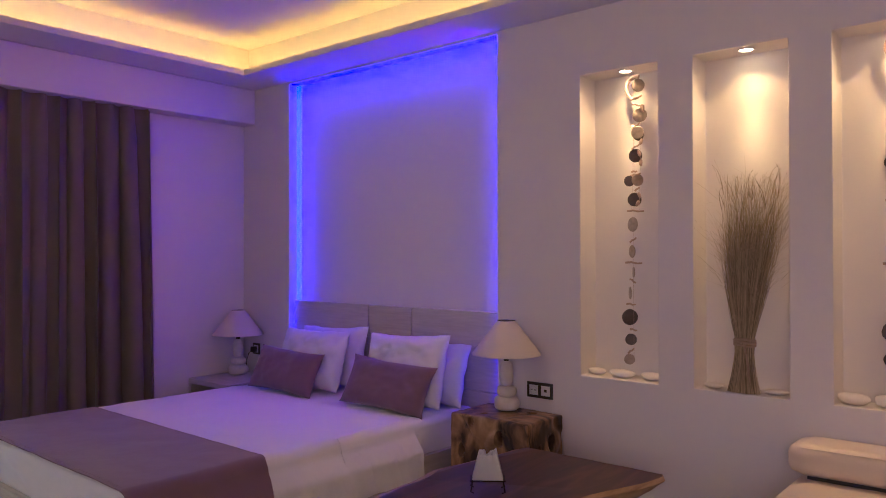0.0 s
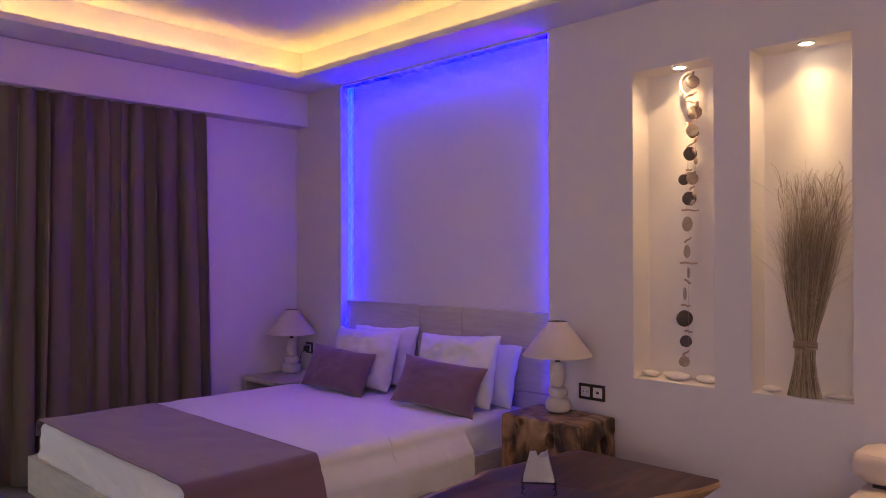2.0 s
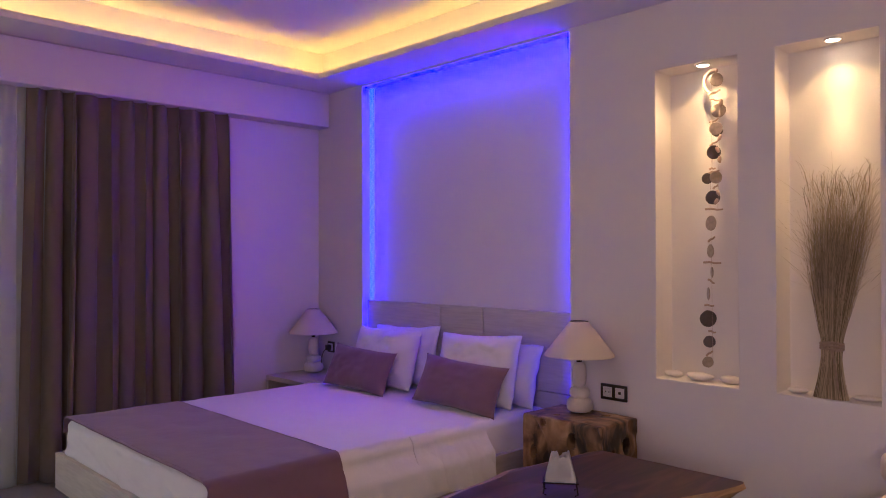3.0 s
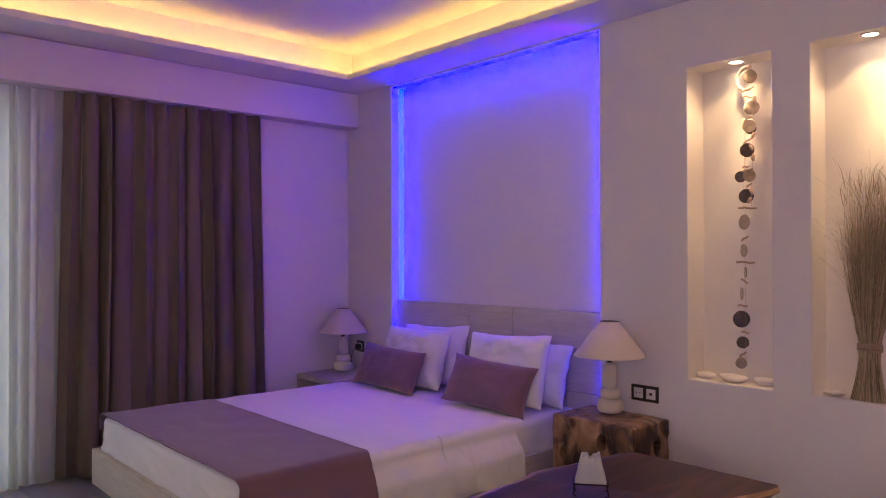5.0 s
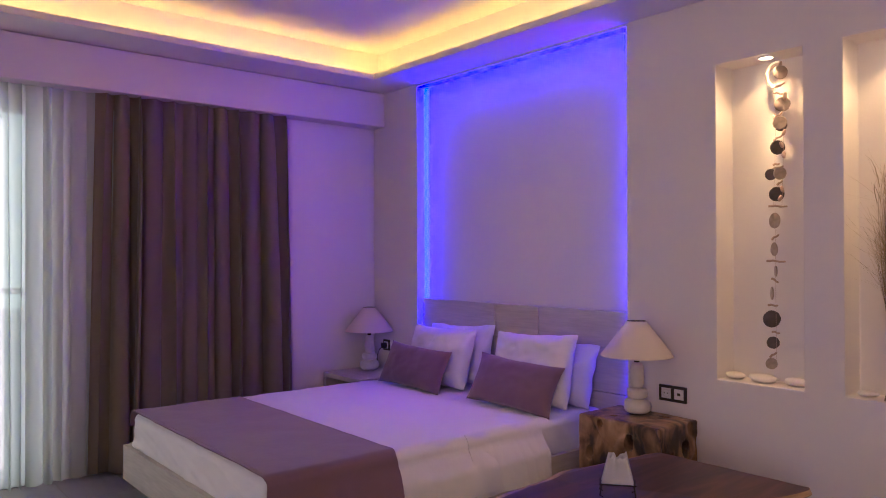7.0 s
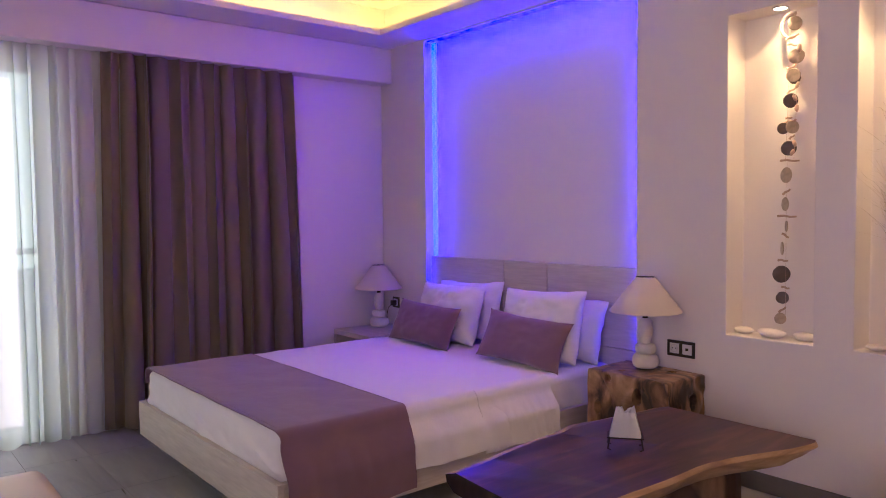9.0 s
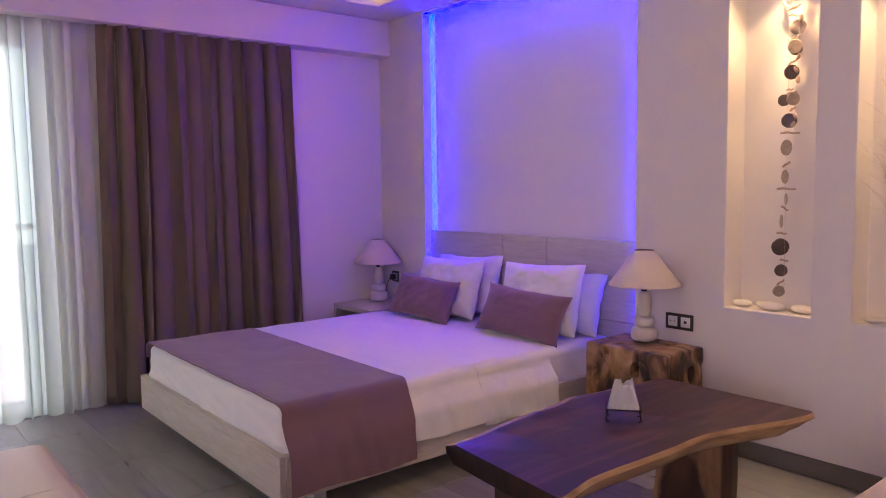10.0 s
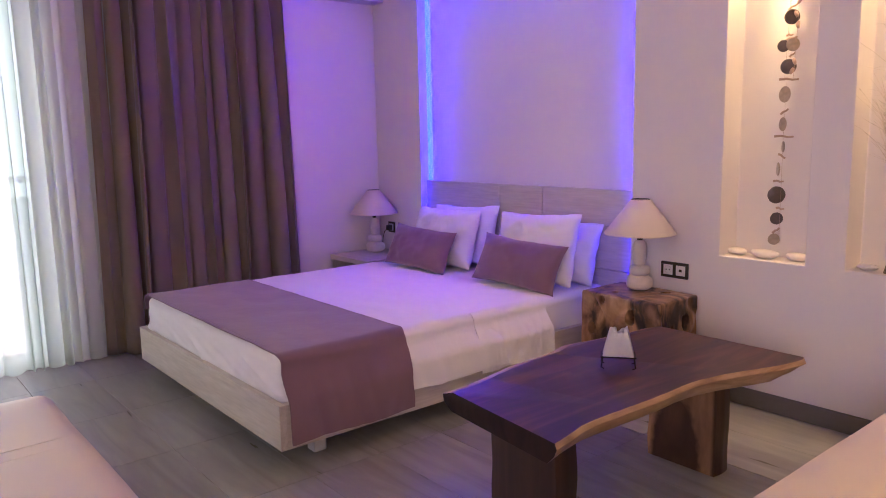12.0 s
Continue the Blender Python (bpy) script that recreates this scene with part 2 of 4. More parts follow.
def root_wood():
    m = bpy.data.materials.new("teak_root_wood")
    m.use_nodes = True
    N, L = m.node_tree.nodes, m.node_tree.links
    p = N["Principled BSDF"]
    tc = N.new("ShaderNodeTexCoord")
    n1 = N.new("ShaderNodeTexNoise")
    n1.inputs["Scale"].default_value, n1.inputs["Detail"].default_value, n1.inputs["Distortion"].default_value = 7.0, 6, 1.3
    n2 = N.new("ShaderNodeTexNoise")
    n2.inputs["Scale"].default_value, n2.inputs["Detail"].default_value = 45, 6
    mp = N.new("ShaderNodeMapping")
    mp.inputs["Scale"].default_value = (1, 1, 0.35)
    mq = N.new("ShaderNodeMapping")
    mq.inputs["Scale"].default_value = (1, 1, 0.55)
    L.new(tc.outputs["Object"], mq.inputs[0])
    L.new(mq.outputs[0], n1.inputs[0])
    L.new(tc.outputs["Object"], mp.inputs[0])
    L.new(mp.outputs[0], n2.inputs[0])
    ramp = N.new("ShaderNodeValToRGB")
    el = ramp.color_ramp.elements
    el[0].position, el[0].color = 0.39, (0.022, 0.012, 0.005, 1)
    el[1].position, el[1].color = 0.68, (0.42, 0.27, 0.085, 1)
    e = el.new(0.46)
    e.color = (0.145, 0.078, 0.021, 1)
    e = el.new(0.55)
    e.color = (0.28, 0.168, 0.048, 1)
    L.new(n1.outputs[0], ramp.inputs[0])
    mr = N.new("ShaderNodeMapRange")
    mr.inputs[3].default_value, mr.inputs[4].default_value = 0.65, 1.35
    L.new(n2.outputs[0], mr.inputs[0])
    sc = N.new("ShaderNodeVectorMath")
    sc.operation = "SCALE"
    L.new(ramp.outputs[0], sc.inputs[0])
    L.new(mr.outputs[0], sc.inputs["Scale"])
    L.new(sc.outputs[0], p.inputs["Base Color"])
    p.inputs["Roughness"].default_value = 0.42
    p.inputs["Coat Weight"].default_value = 0.2
    b = N.new("ShaderNodeBump")
    b.inputs["Strength"].default_value, b.inputs["Distance"].default_value = 0.5, 0.006
    L.new(n1.outputs[0], b.inputs["Height"])
    L.new(b.outputs[0], p.inputs["Normal"])
    return m


ROOT = root_wood()


def sheer_cloth():
    m = bpy.data.materials.new("sheer_voile")
    m.use_nodes = True
    N, L = m.node_tree.nodes, m.node_tree.links
    N.remove(N["Principled BSDF"])
    out = N["Material Output"]
    dif, tra, cle = N.new("ShaderNodeBsdfDiffuse"), N.new("ShaderNodeBsdfTranslucent"), N.new("ShaderNodeBsdfTransparent")
    tc, no = N.new("ShaderNodeTexCoord"), N.new("ShaderNodeTexNoise")
    no.inputs["Scale"].default_value = 350
    L.new(tc.outputs["Object"], no.inputs[0])
    mr = N.new("ShaderNodeMapRange")
    mr.inputs[3].default_value, mr.inputs[4].default_value = 0.15, 0.32
    L.new(no.outputs[0], mr.inputs[0])
    dif.inputs[0].default_value = (0.68, 0.74, 0.64, 1)
    tra.inputs[0].default_value = (0.74, 0.86, 0.76, 1)
    m1, m2 = N.new("ShaderNodeMixShader"), N.new("ShaderNodeMixShader")
    m1.inputs[0].default_value = 0.62
    L.new(dif.outputs[0], m1.inputs[1])
    L.new(tra.outputs[0], m1.inputs[2])
    L.new(mr.outputs[0], m2.inputs[0])
    L.new(m1.outputs[0], m2.inputs[1])
    L.new(cle.outputs[0], m2.inputs[2])
    L.new(m2.outputs[0], out.inputs[0])
    return m


SHEER = sheer_cloth()
GLASS = bpy.data.materials.new("window_glass")
GLASS.use_nodes = True
gp = GLASS.node_tree.nodes["Principled BSDF"]
gp.inputs["Transmission Weight"].default_value, gp.inputs["Roughness"].default_value, gp.inputs["IOR"].default_value = 1.0, 0.0, 1.45


# ---------------------------------------------------------------- mesh helpers
def mesh_of(name, bm, mats, smooth=None):
    me = bpy.data.meshes.new(name)
    bmesh.ops.recalc_face_normals(bm, faces=bm.faces)
    if smooth is not None:
        for f in bm.faces:
            f.smooth = True
        for e in bm.edges:
            e.smooth = len(e.link_faces) == 2 and e.calc_face_angle(0) < radians(smooth)
    bm.to_mesh(me)
    bm.free()
    for m in mats if isinstance(mats, (list, tuple)) else [mats]:
        me.materials.append(m)
    return me


def part(name, bm, mat, parent, label="", smooth=40):
    ob = new(name, mesh_of(name, bm, mat, smooth))
    ob.parent = parent
    if label:
        tagged(ob, label)
    return ob


def solid(name, bm, mat, label, category, kind="", group="", smooth=40):
    return tagged(new(name, mesh_of(name, bm, mat, smooth)), label, category, group, kind)


def thing(name, at, label, category, group="", rz=0.0):
    ob = new(name)
    ob.empty_display_size = 0.05
    ob.matrix_world = pose(*at, 0, 0, rz)
    return tagged(ob, label, category, group)


def box(lo, hi, bevel=0.0, seg=2, bm=None):
    bm2 = bmesh.new()
    lo, hi = Vector(lo), Vector(hi)
    bmesh.ops.create_cube(bm2, size=1, matrix=Matrix.Translation((lo + hi) / 2) @ Matrix.Diagonal((*(hi - lo), 1)))
    if bevel:
        bmesh.ops.bevel(bm2, geom=bm2.edges[:], offset=bevel, segments=seg, affect="EDGES", profile=0.5)
    if bm is None:
        return bm2
    tmp = bpy.data.meshes.new("tmp")
    bm2.to_mesh(tmp)
    bm2.free()
    bm.from_mesh(tmp)
    bpy.data.meshes.remove(tmp)
    return bm


def lathe(profile, seg=32, squash=1.0, ring=False):
    """A turned body from (radius, z) pairs."""
    bm = bmesh.new()
    rings = []
    for r, z in profile:
        rings.append([bm.verts.new((r * math.cos(2 * math.pi * k / seg), squash * r * math.sin(2 * math.pi * k / seg), z)) for k in range(seg)])
    for a, b in zip(rings, rings[1:] + (rings[:1] if ring else [])):
        for k in range(seg):
            bm.faces.new((a[k], a[(k + 1) % seg], b[(k + 1) % seg], b[k]))
    if not ring:
        bm.faces.new(rings[0][::-1])
        bm.faces.new(rings[-1])
    return bm


def tube(points, r, seg=8, taper=1.0, bm=None):
    bm = bm or bmesh.new()
    pts = [Vector(p) for p in points]
    rings = []
    for k, p in enumerate(pts):
        d = (pts[min(k + 1, len(pts) - 1)] - pts[max(k - 1, 0)]).normalized()
        u = d.orthogonal().normalized()
        v = d.cross(u)
        rr = r * (1 + (taper - 1) * k / max(len(pts) - 1, 1))
        rings.append([bm.verts.new(p + rr * (u * math.cos(2 * math.pi * n / seg) + v * math.sin(2 * math.pi * n / seg))) for n in range(seg)])
    for a, b in zip(rings, rings[1:]):
        best = min(range(seg), key=lambda s: (a[0].co - b[s].co).length)
        for n in range(seg):
            bm.faces.new((a[n], a[(n + 1) % seg], b[(n + 1 + best) % seg], b[(n + best) % seg]))
    bm.faces.new(rings[0][::-1])
    bm.faces.new(rings[-1])
    return bm


def pebble(rx, ry, rz, seed, rough=0.18, sub=3):
    bm = bmesh.new()
    bmesh.ops.create_icosphere(bm, subdivisions=sub, radius=1)
    for v in bm.verts:
        n = noise.noise(v.co * 1.3 + Vector((seed * 3.1, seed, 0)))
        c = v.co * (1 + rough * n)
        c.z = math.copysign(abs(c.z) ** 0.8, c.z)
        v.co = Vector((c.x * rx, c.y * ry, c.z * rz))
    return bm


def frame_matrix(at, right, up):
    """A pose whose x runs along right and whose y runs up a leaning panel."""
    x = Vector(right).normalized()
    y = (Vector(up) - x * Vector(up).dot(x)).normalized()
    m = Matrix((x, y, x.cross(y))).transposed().to_4x4()
    m.translation = at
    return m


def local(bm, origin):
    bmesh.ops.translate(bm, verts=bm.verts, vec=-Vector(origin))
    return bm


# ---------------------------------------------------------------- the shell of the room
def holed_sheet(bm, us, vs, holes, put, mat=0):
    """Quads over a grid of u and v with rectangular holes left open."""
    us, vs = sorted(set(us)), sorted(set(vs))
    verts = {(u, v): bm.verts.new(put(u, v)) for u in us for v in vs}
    for u0, u1 in zip(us, us[1:]):
        for v0, v1 in zip(vs, vs[1:]):
            mu, mv = (u0 + u1) / 2, (v0 + v1) / 2
            if any(a < mu < b and c < mv < d for a, b, c, d in holes):
                continue
            f = bm.faces.new((verts[u0, v0], verts[u1, v0], verts[u1, v1], verts[u0, v1]))
            f.material_index = mat
    return verts


def build_north_wall():
    bm = bmesh.new()
    top, thick = CEIL + 0.15, 0.32
    holes = [(REC_X0, REC_X1, 0.0, REC_TOP, REC_D)] + [(a, b, NICHE_Z0, NICHE_Z1, NICHE_D) for a, b in NICHES]
    us, vs = [-0.3, EAST + 0.3], [-0.1, top]
    for a, b, c, d, _ in holes:
        us += [a, b]
        vs += [c, d]
    holed_sheet(bm, us, vs, [h[:4] for h in holes], lambda u, v: (u, 0, v))
    holed_sheet(bm, us[:2], vs[:2], [], lambda u, v: (u, thick, v))
    for n, (a, b, c, d, dep) in enumerate(holes):
        p = [[bm.verts.new((x, y, z)) for x, z in ((a, c), (b, c), (b, d), (a, d))] for y in (0, dep)]
        for k in range(4):
            f = bm.faces.new((p[0][k], p[0][(k + 1) % 4], p[1][(k + 1) % 4], p[1][k]))
            f.material_index = 1 if n else 0
        f = bm.faces.new(p[1])
        f.material_index = 1 if n else 0
    bmesh.ops.remove_doubles(bm, verts=bm.verts, dist=1e-5)
    ob = solid("wall_north", bm, [PAINT, NICHE_PAINT], "off-white plastered wall with a bed recess and three tall lit niches", "wall", "structure", smooth=None)
    mod = ob.modifiers.new("soft_corners", "BEVEL")
    mod.width, mod.segments, mod.limit_method, mod.angle_limit = 0.005, 2, "ANGLE", radians(50)
    return ob


build_north_wall()


def build_west_wall():
    bm = bmesh.new()
    top = CEIL + 0.15
    for x in (0.0, -0.25):
        holed_sheet(bm, [SOUTH - 0.3, WIN_Y0, WIN_Y1, 0.0], [-0.1, 0.0, WIN_Z, top], [(WIN_Y0, WIN_Y1, 0.0, WIN_Z)], lambda u, v, x=x: (x, u, v))
    c = [(WIN_Y0, 0.0), (WIN_Y1, 0.0), (WIN_Y1, WIN_Z), (WIN_Y0, WIN_Z)]
    for k in range(4):
        (a, b), (d, e) = c[k], c[(k + 1) % 4]
        bm.faces.new([bm.verts.new(q) for q in ((0, a, b), (0, d, e), (-0.25, d, e), (-0.25, a, b))])
    bmesh.ops.remove_doubles(bm, verts=bm.verts, dist=1e-5)
    solid("wall_west", bm, PAINT, "off-white plastered wall with the balcony window", "wall", "structure", smooth=None)


build_west_wall()
solid("wall_east", box((EAST, SOUTH, -0.1), (EAST + 0.2, 0, CEIL + 0.15)), PAINT, "plain off-white plastered wall", "wall", "structure", smooth=None)


def build_south_wall():
    bm = bmesh.new()
    for y in (SOUTH, SOUTH - 0.2):
        holed_sheet(bm, [0.0, SW_X0, SW_X1, EAST + 0.2], [-0.1, SW_Z0, SW_Z1, CEIL + 0.15], [(SW_X0, SW_X1, SW_Z0, SW_Z1)], lambda u, v, y=y: (u, y, v))
    c = [(SW_X0, SW_Z0), (SW_X1, SW_Z0), (SW_X1, SW_Z1), (SW_X0, SW_Z1)]
    for k in range(4):
        (a, b), (d, e) = c[k], c[(k + 1) % 4]
        bm.faces.new([bm.verts.new(q) for q in ((a, SOUTH, b), (d, SOUTH, e), (d, SOUTH - 0.2, e), (a, SOUTH - 0.2, b))])
    bmesh.ops.remove_doubles(bm, verts=bm.verts, dist=1e-5)
    solid("wall_south", bm, PAINT, "plain off-white plastered wall with an added unseen window", "wall", "structure", smooth=None)
    # made-up window, out of view, round the southern fill light
    w = thing("unseen_window", ((SW_X0 + SW_X1) / 2, SOUTH - 0.06, SW_Z0), "added unseen white aluminium window for light from the south", "window")
    tagged(w, kind="structure")
    hw, hh = (SW_X1 - SW_X0) / 2, SW_Z1 - SW_Z0
    for lo, hi in (((-hw, -0.03, 0), (-hw + 0.05, 0.03, hh)), ((hw - 0.05, -0.03, 0), (hw, 0.03, hh)), ((-hw + 0.05, -0.03, 0), (hw - 0.05, 0.03, 0.05)), ((-hw + 0.05, -0.03, hh - 0.05), (hw - 0.05, 0.03, hh)),
                   ((-0.03, -0.03, 0.05), (0.03, 0.03, hh - 0.05))):
        part("window_frame", box(lo, hi, 0.003, 1), ALU, w)
    for a, b in ((-hw + 0.05, -0.03), (0.03, hw - 0.05)):
        part("pane", box((a, -0.003, 0.05), (b, 0.003, hh - 0.05)), GLASS, w, "clear glass pane").visible_shadow = False


build_south_wall()


def build_ceiling():
    """Dropped border with a lip, the trough behind it and the raised middle."""
    bm = bmesh.new()
    x0, x1, y0, y1 = 0.0, EAST, SOUTH, 0.0

    def ring(d, z):
        return [bm.verts.new(q) for q in ((LIP_W - d, LIP_S - d, z), (LIP_E + d, LIP_S - d, z), (LIP_E + d, LIP_N + d, z), (LIP_W - d, LIP_N + d, z))]

    wall = [bm.verts.new(q) for q in ((x0, y0, SOFFIT), (x1, y0, SOFFIT), (x1, y1, SOFFIT), (x0, y1, SOFFIT))]
    steps = [wall, ring(0, SOFFIT), ring(0, SOFFIT + 0.038), ring(0.018, SOFFIT + 0.038), ring(0.018, SOFFIT + 0.012),
             ring(TROUGH, SOFFIT + 0.012), ring(TROUGH, CEIL)]
    for a, b in zip(steps, steps[1:]):
        for k in range(4):
            bm.faces.new((a[k], a[(k + 1) % 4], b[(k + 1) % 4], b[k]))
    bm.faces.new(steps[-1])
    up = [bm.verts.new((x, y, CEIL + 0.1)) for x, y in ((x0 - 0.2, y0 - 0.2), (x1 + 0.2, y0 - 0.2), (x1 + 0.2, y1 + 0.2), (x0 - 0.2, y1 + 0.2))]
    bm.faces.new(up)
    solid("ceiling", bm, CEILING, "white plasterboard ceiling with a warm lit cove", "ceiling", "structure", smooth=None)


build_ceiling()
pel = box((0.0, SOUTH, 2.24), (0.14, 0.0, SOFFIT - 0.003), 0.004, 1)
solid("curtain_pelmet", pel, PAINT, "off-white plasterboard curtain pelmet along the window wall", "pelmet", "structure")

led = thing("led_diffuser", (REC_X0 + 0.024, 0.068, 0.72), "glowing blue LED diffuser profile up the recess edge", "light strip")
part("diffuser", box((-0.019, -0.006, 0.0), (0.019, 0.008, REC_TOP - 0.727), 0.004, 2), LED_GLOW, led, "milky blue glowing diffuser")
part("end_cap", box((-0.020, -0.007, -0.012), (0.020, 0.008, -0.0005), 0.002, 1), WHITE_P, led)

# ---------------------------------------------------------------- window, balcony, distance
win = thing("window_1", (-0.12, (WIN_Y0 + WIN_Y1) / 2, 0), "white aluminium sliding balcony window behind the sheers", "window")
tagged(win, kind="structure")
W2 = (WIN_Y1 - WIN_Y0) / 2
for nm, lo, hi in (
    ("window_frame", (-0.04, W2 - 0.07, 0.0), (0.04, W2, WIN_Z)), ("window_frame", (-0.04, -W2, 0.0), (0.04, -W2 + 0.07, WIN_Z)),
    ("window_frame", (-0.04, -W2 + 0.07, WIN_Z - 0.09), (0.04, W2 - 0.07, WIN_Z)), ("window_frame", (-0.04, -W2 + 0.07, 0.0), (0.04, W2 - 0.07, 0.05)),
    ("sash_stile", (-0.025, W2 - 0.14, 0.05), (0.025, W2 - 0.072, WIN_Z - 0.09)), ("sash_stile", (-0.025, -0.04, 0.05), (0.025, 0.04, WIN_Z - 0.09)),
):
    part(nm, box(lo, hi, 0.004, 1), ALU, win)
for a, b in ((-W2 + 0.07, -0.04), (0.04, W2 - 0.14)):
    pane = part("pane", box((-0.004, a, 0.05), (0.004, b, WIN_Z - 0.09)), GLASS, win, "clear glass pane")
    pane.visible_shadow = False
part("handle", box((0.026, W2 - 0.125, 0.98), (0.05, W2 - 0.095, 1.14), 0.006, 2), WHITE_P, win, "white window handle")
solid("balcony_floor", box((-2.2, -7.0, -0.12), (-0.25, 1.5, -0.02)), BALCONY, "pale tiled balcony floor outside the window", "balcony", "structure")
rail = thing("balcony_railing", (-2.1, -2.75, -0.02), "pale balcony railing with upright bars", "railing")
part("top_rail", box((-0.03, -4.0, 1.0), (0.03, 4.0, 1.05), 0.01, 1), ALU, rail)
part("bottom_rail", box((-0.02, -4.0, 0.08), (0.02, 4.0, 0.12), 0.005, 1), ALU, rail)
bar = None
for k in range(41):
    if bar is None:
        bar = mesh_of("baluster", box((-0.01, -0.01, 0.12), (0.01, 0.01, 1.0)), ALU)
    o = new("baluster", bar)
    o.parent = rail
    o.location = (0, -3.9 + 0.195 * k, 0)
for k in (-3.98, 0, 3.98):
    part("post", box((-0.025, k - 0.02, 0.0), (0.025, k + 0.02, 1.0), 0.003, 1), ALU, rail)


solid("ground", box((-900, -900, -4.2), (-2.3, 900, -4.0)), HILL, "hazy pale ground below the balcony", "ground", "structure", smooth=None)
solid("backdrop", box((-81, -160, -5), (-80, 120, 70)), SKY_GLOW, "bright hazy white sky beyond the balcony", "sky", "structure", smooth=None)

# ---------------------------------------------------------------- curtains
def curtain(name, y0, y1, x, depth, folds, seed, mat, label, z0, z1, flare=0.0, edge_drop=0.0):
    """A hanging cloth with uneven folds, pleated at the top, with a wavy hem. folds: a number, or rows of width, depth and lean."""
    rnd = random.Random(seed)
    if isinstance(folds, int):
        folds = [(rnd.uniform(0.55, 1.6), rnd.uniform(0.45, 1.0), rnd.uniform(-0.6, 0.6)) for _ in range(folds)]
    count, tot = len(folds), sum(f[0] for f in folds)
    knots = [0.0]
    for w, _, _ in folds:
        knots.append(knots[-1] + w / tot)
    cols, rows = count * 16, 44
    bm = bmesh.new()
    grid = []
    for j in range(rows + 1):
        h = j / rows
        z = z1 + (z0 - z1) * h
        line = []
        for i in range(cols + 1):
            s = i / cols
            k = min(count - 1, max(n for n in range(count) if knots[n] <= s + 1e-9))
            f = (s - knots[k]) / (knots[k + 1] - knots[k])
            wide, amp, lean = folds[k]
            # the crest wanders sideways on the way down
            f = min(1.0, max(0.0, f + 0.10 * math.sin(2.2 * h + 2.1 * k) * math.sin(math.pi * f)))
            wave = (1 - math.cos(2 * math.pi * f)) / 2
            body = wave ** (0.55 + 0.25 * amp)
            pinch = wave ** 2.2
            top = max(0.0, 1 - h / 0.14)
            a = depth * (amp * (0.72 + 0.28 * h + 0.12 * math.sin(5 * h + 3 * k)) * body * (1 - top) + 0.5 * pinch * top)
            yy = y0 + (y1 - y0) * s + flare * h * (2 * s - 1)
            yy += depth * (0.45 + 0.25 * h) * math.sin(2 * math.pi * f) * lean * (1 - 0.6 * top)
            zz = z
            if j == rows:
                zz += 0.012 * noise.noise(Vector((s * 14, seed, 0))) - edge_drop * wave * amp
            line.append(bm.verts.new((x + a + 0.005 * noise.noise(Vector((s * 22, h * 2.4, seed))), yy, zz)))
        grid.append(line)
    for a, b in zip(grid, grid[1:]):
        for i in range(cols):
            bm.faces.new((a[i], a[i + 1], b[i + 1], b[i]))
    bmesh.ops.solidify(bm, geom=bm.faces[:], thickness=0.002) if mat is DRAPE else None
    t = thing(name, (x, (y0 + y1) / 2, z0), label, "curtain")
    o = t.matrix_world.translation
    part("cloth", local(bm, o), mat, t, smooth=75)
    part("heading_tape", local(box((x - 0.004, y0 + 0.02, z1 - 0.03), (x + 0.002, y1 - 0.02, z1)), o), WHITE_P, t)
    return t


# fold by fold from the window side: width, depth, lean
DRAPE_FOLDS = ((1.2, 0.35, 0.2), (1.0, 0.8, -0.3), (0.8, 1.0, 0.4), (1.4, 0.5, -0.3), (1.4, 0.6, 0.2), (1.0, 0.35, -0.2), (1.3, 0.5, 0.3),
               (1.0, 0.55, -0.3), (1.0, 0.8, 0.3), (1.6, 0.5, -0.1), (1.1, 0.9, -0.4), (1.2, 0.75, 0.3))
curtain("drape", -2.0, -0.76, 0.040, 0.115, DRAPE_FOLDS, 5, DRAPE, "heavy taupe drape hanging in folds from the pelmet", 0.014, 2.40, 0.045)
curtain("sheer_curtain", -5.35, -1.80, 0.014, 0.046, 46, 11, SHEER, "thin white sheer curtain hanging in soft folds before the window", 0.010, 2.40, 0.0, 0.01)
rail_ob = thing("curtain_track", (0.06, -2.6, 2.40), "white curtain track fixed up behind the pelmet", "curtain track")
part("track", box((-0.05, -2.7, 0.0), (0.05, 2.55, 0.03), 0.004, 1), WHITE_P, rail_ob)
part("end_cap", box((-0.052, 2.552, -0.002), (0.052, 2.57, 0.032), 0.004, 1), WHITE_P, rail_ob)
for k in (-2.0, -0.6, 0.8, 2.2):
    part("bracket", box((-0.02, k, 0.031), (0.02, k + 0.03, 0.099)), WHITE_P, rail_ob)

# ---------------------------------------------------------------- baseboard
solid("baseboard_north", box((REC_X1 + 0.4, -0.012, 0.0), (EAST, 0.0, 0.085), 0.002, 1), SKIRT, "dark grey tile skirting along the wall", "baseboard", "structure")
solid("baseboard_north_corner", box((0.0, -0.012, 0.0), (REC_X0, 0.0, 0.085), 0.002, 1), SKIRT, "dark grey tile skirting along the wall", "baseboard", "structure")
solid("baseboard_west", box((0.0, -1.7, 0.0), (0.012, -0.012, 0.085), 0.002, 1), SKIRT, "dark grey tile skirting along the wall", "baseboard", "structure")

# ---------------------------------------------------------------- bed
BX0, BX1, BY, BTOP = 0.545, 2.185, -1.995, 0.457
bed = thing("bed", ((BX0 + BX1) / 2, -1.0, 0), "low double bed with whitewashed oak frame and white linen", "bed")


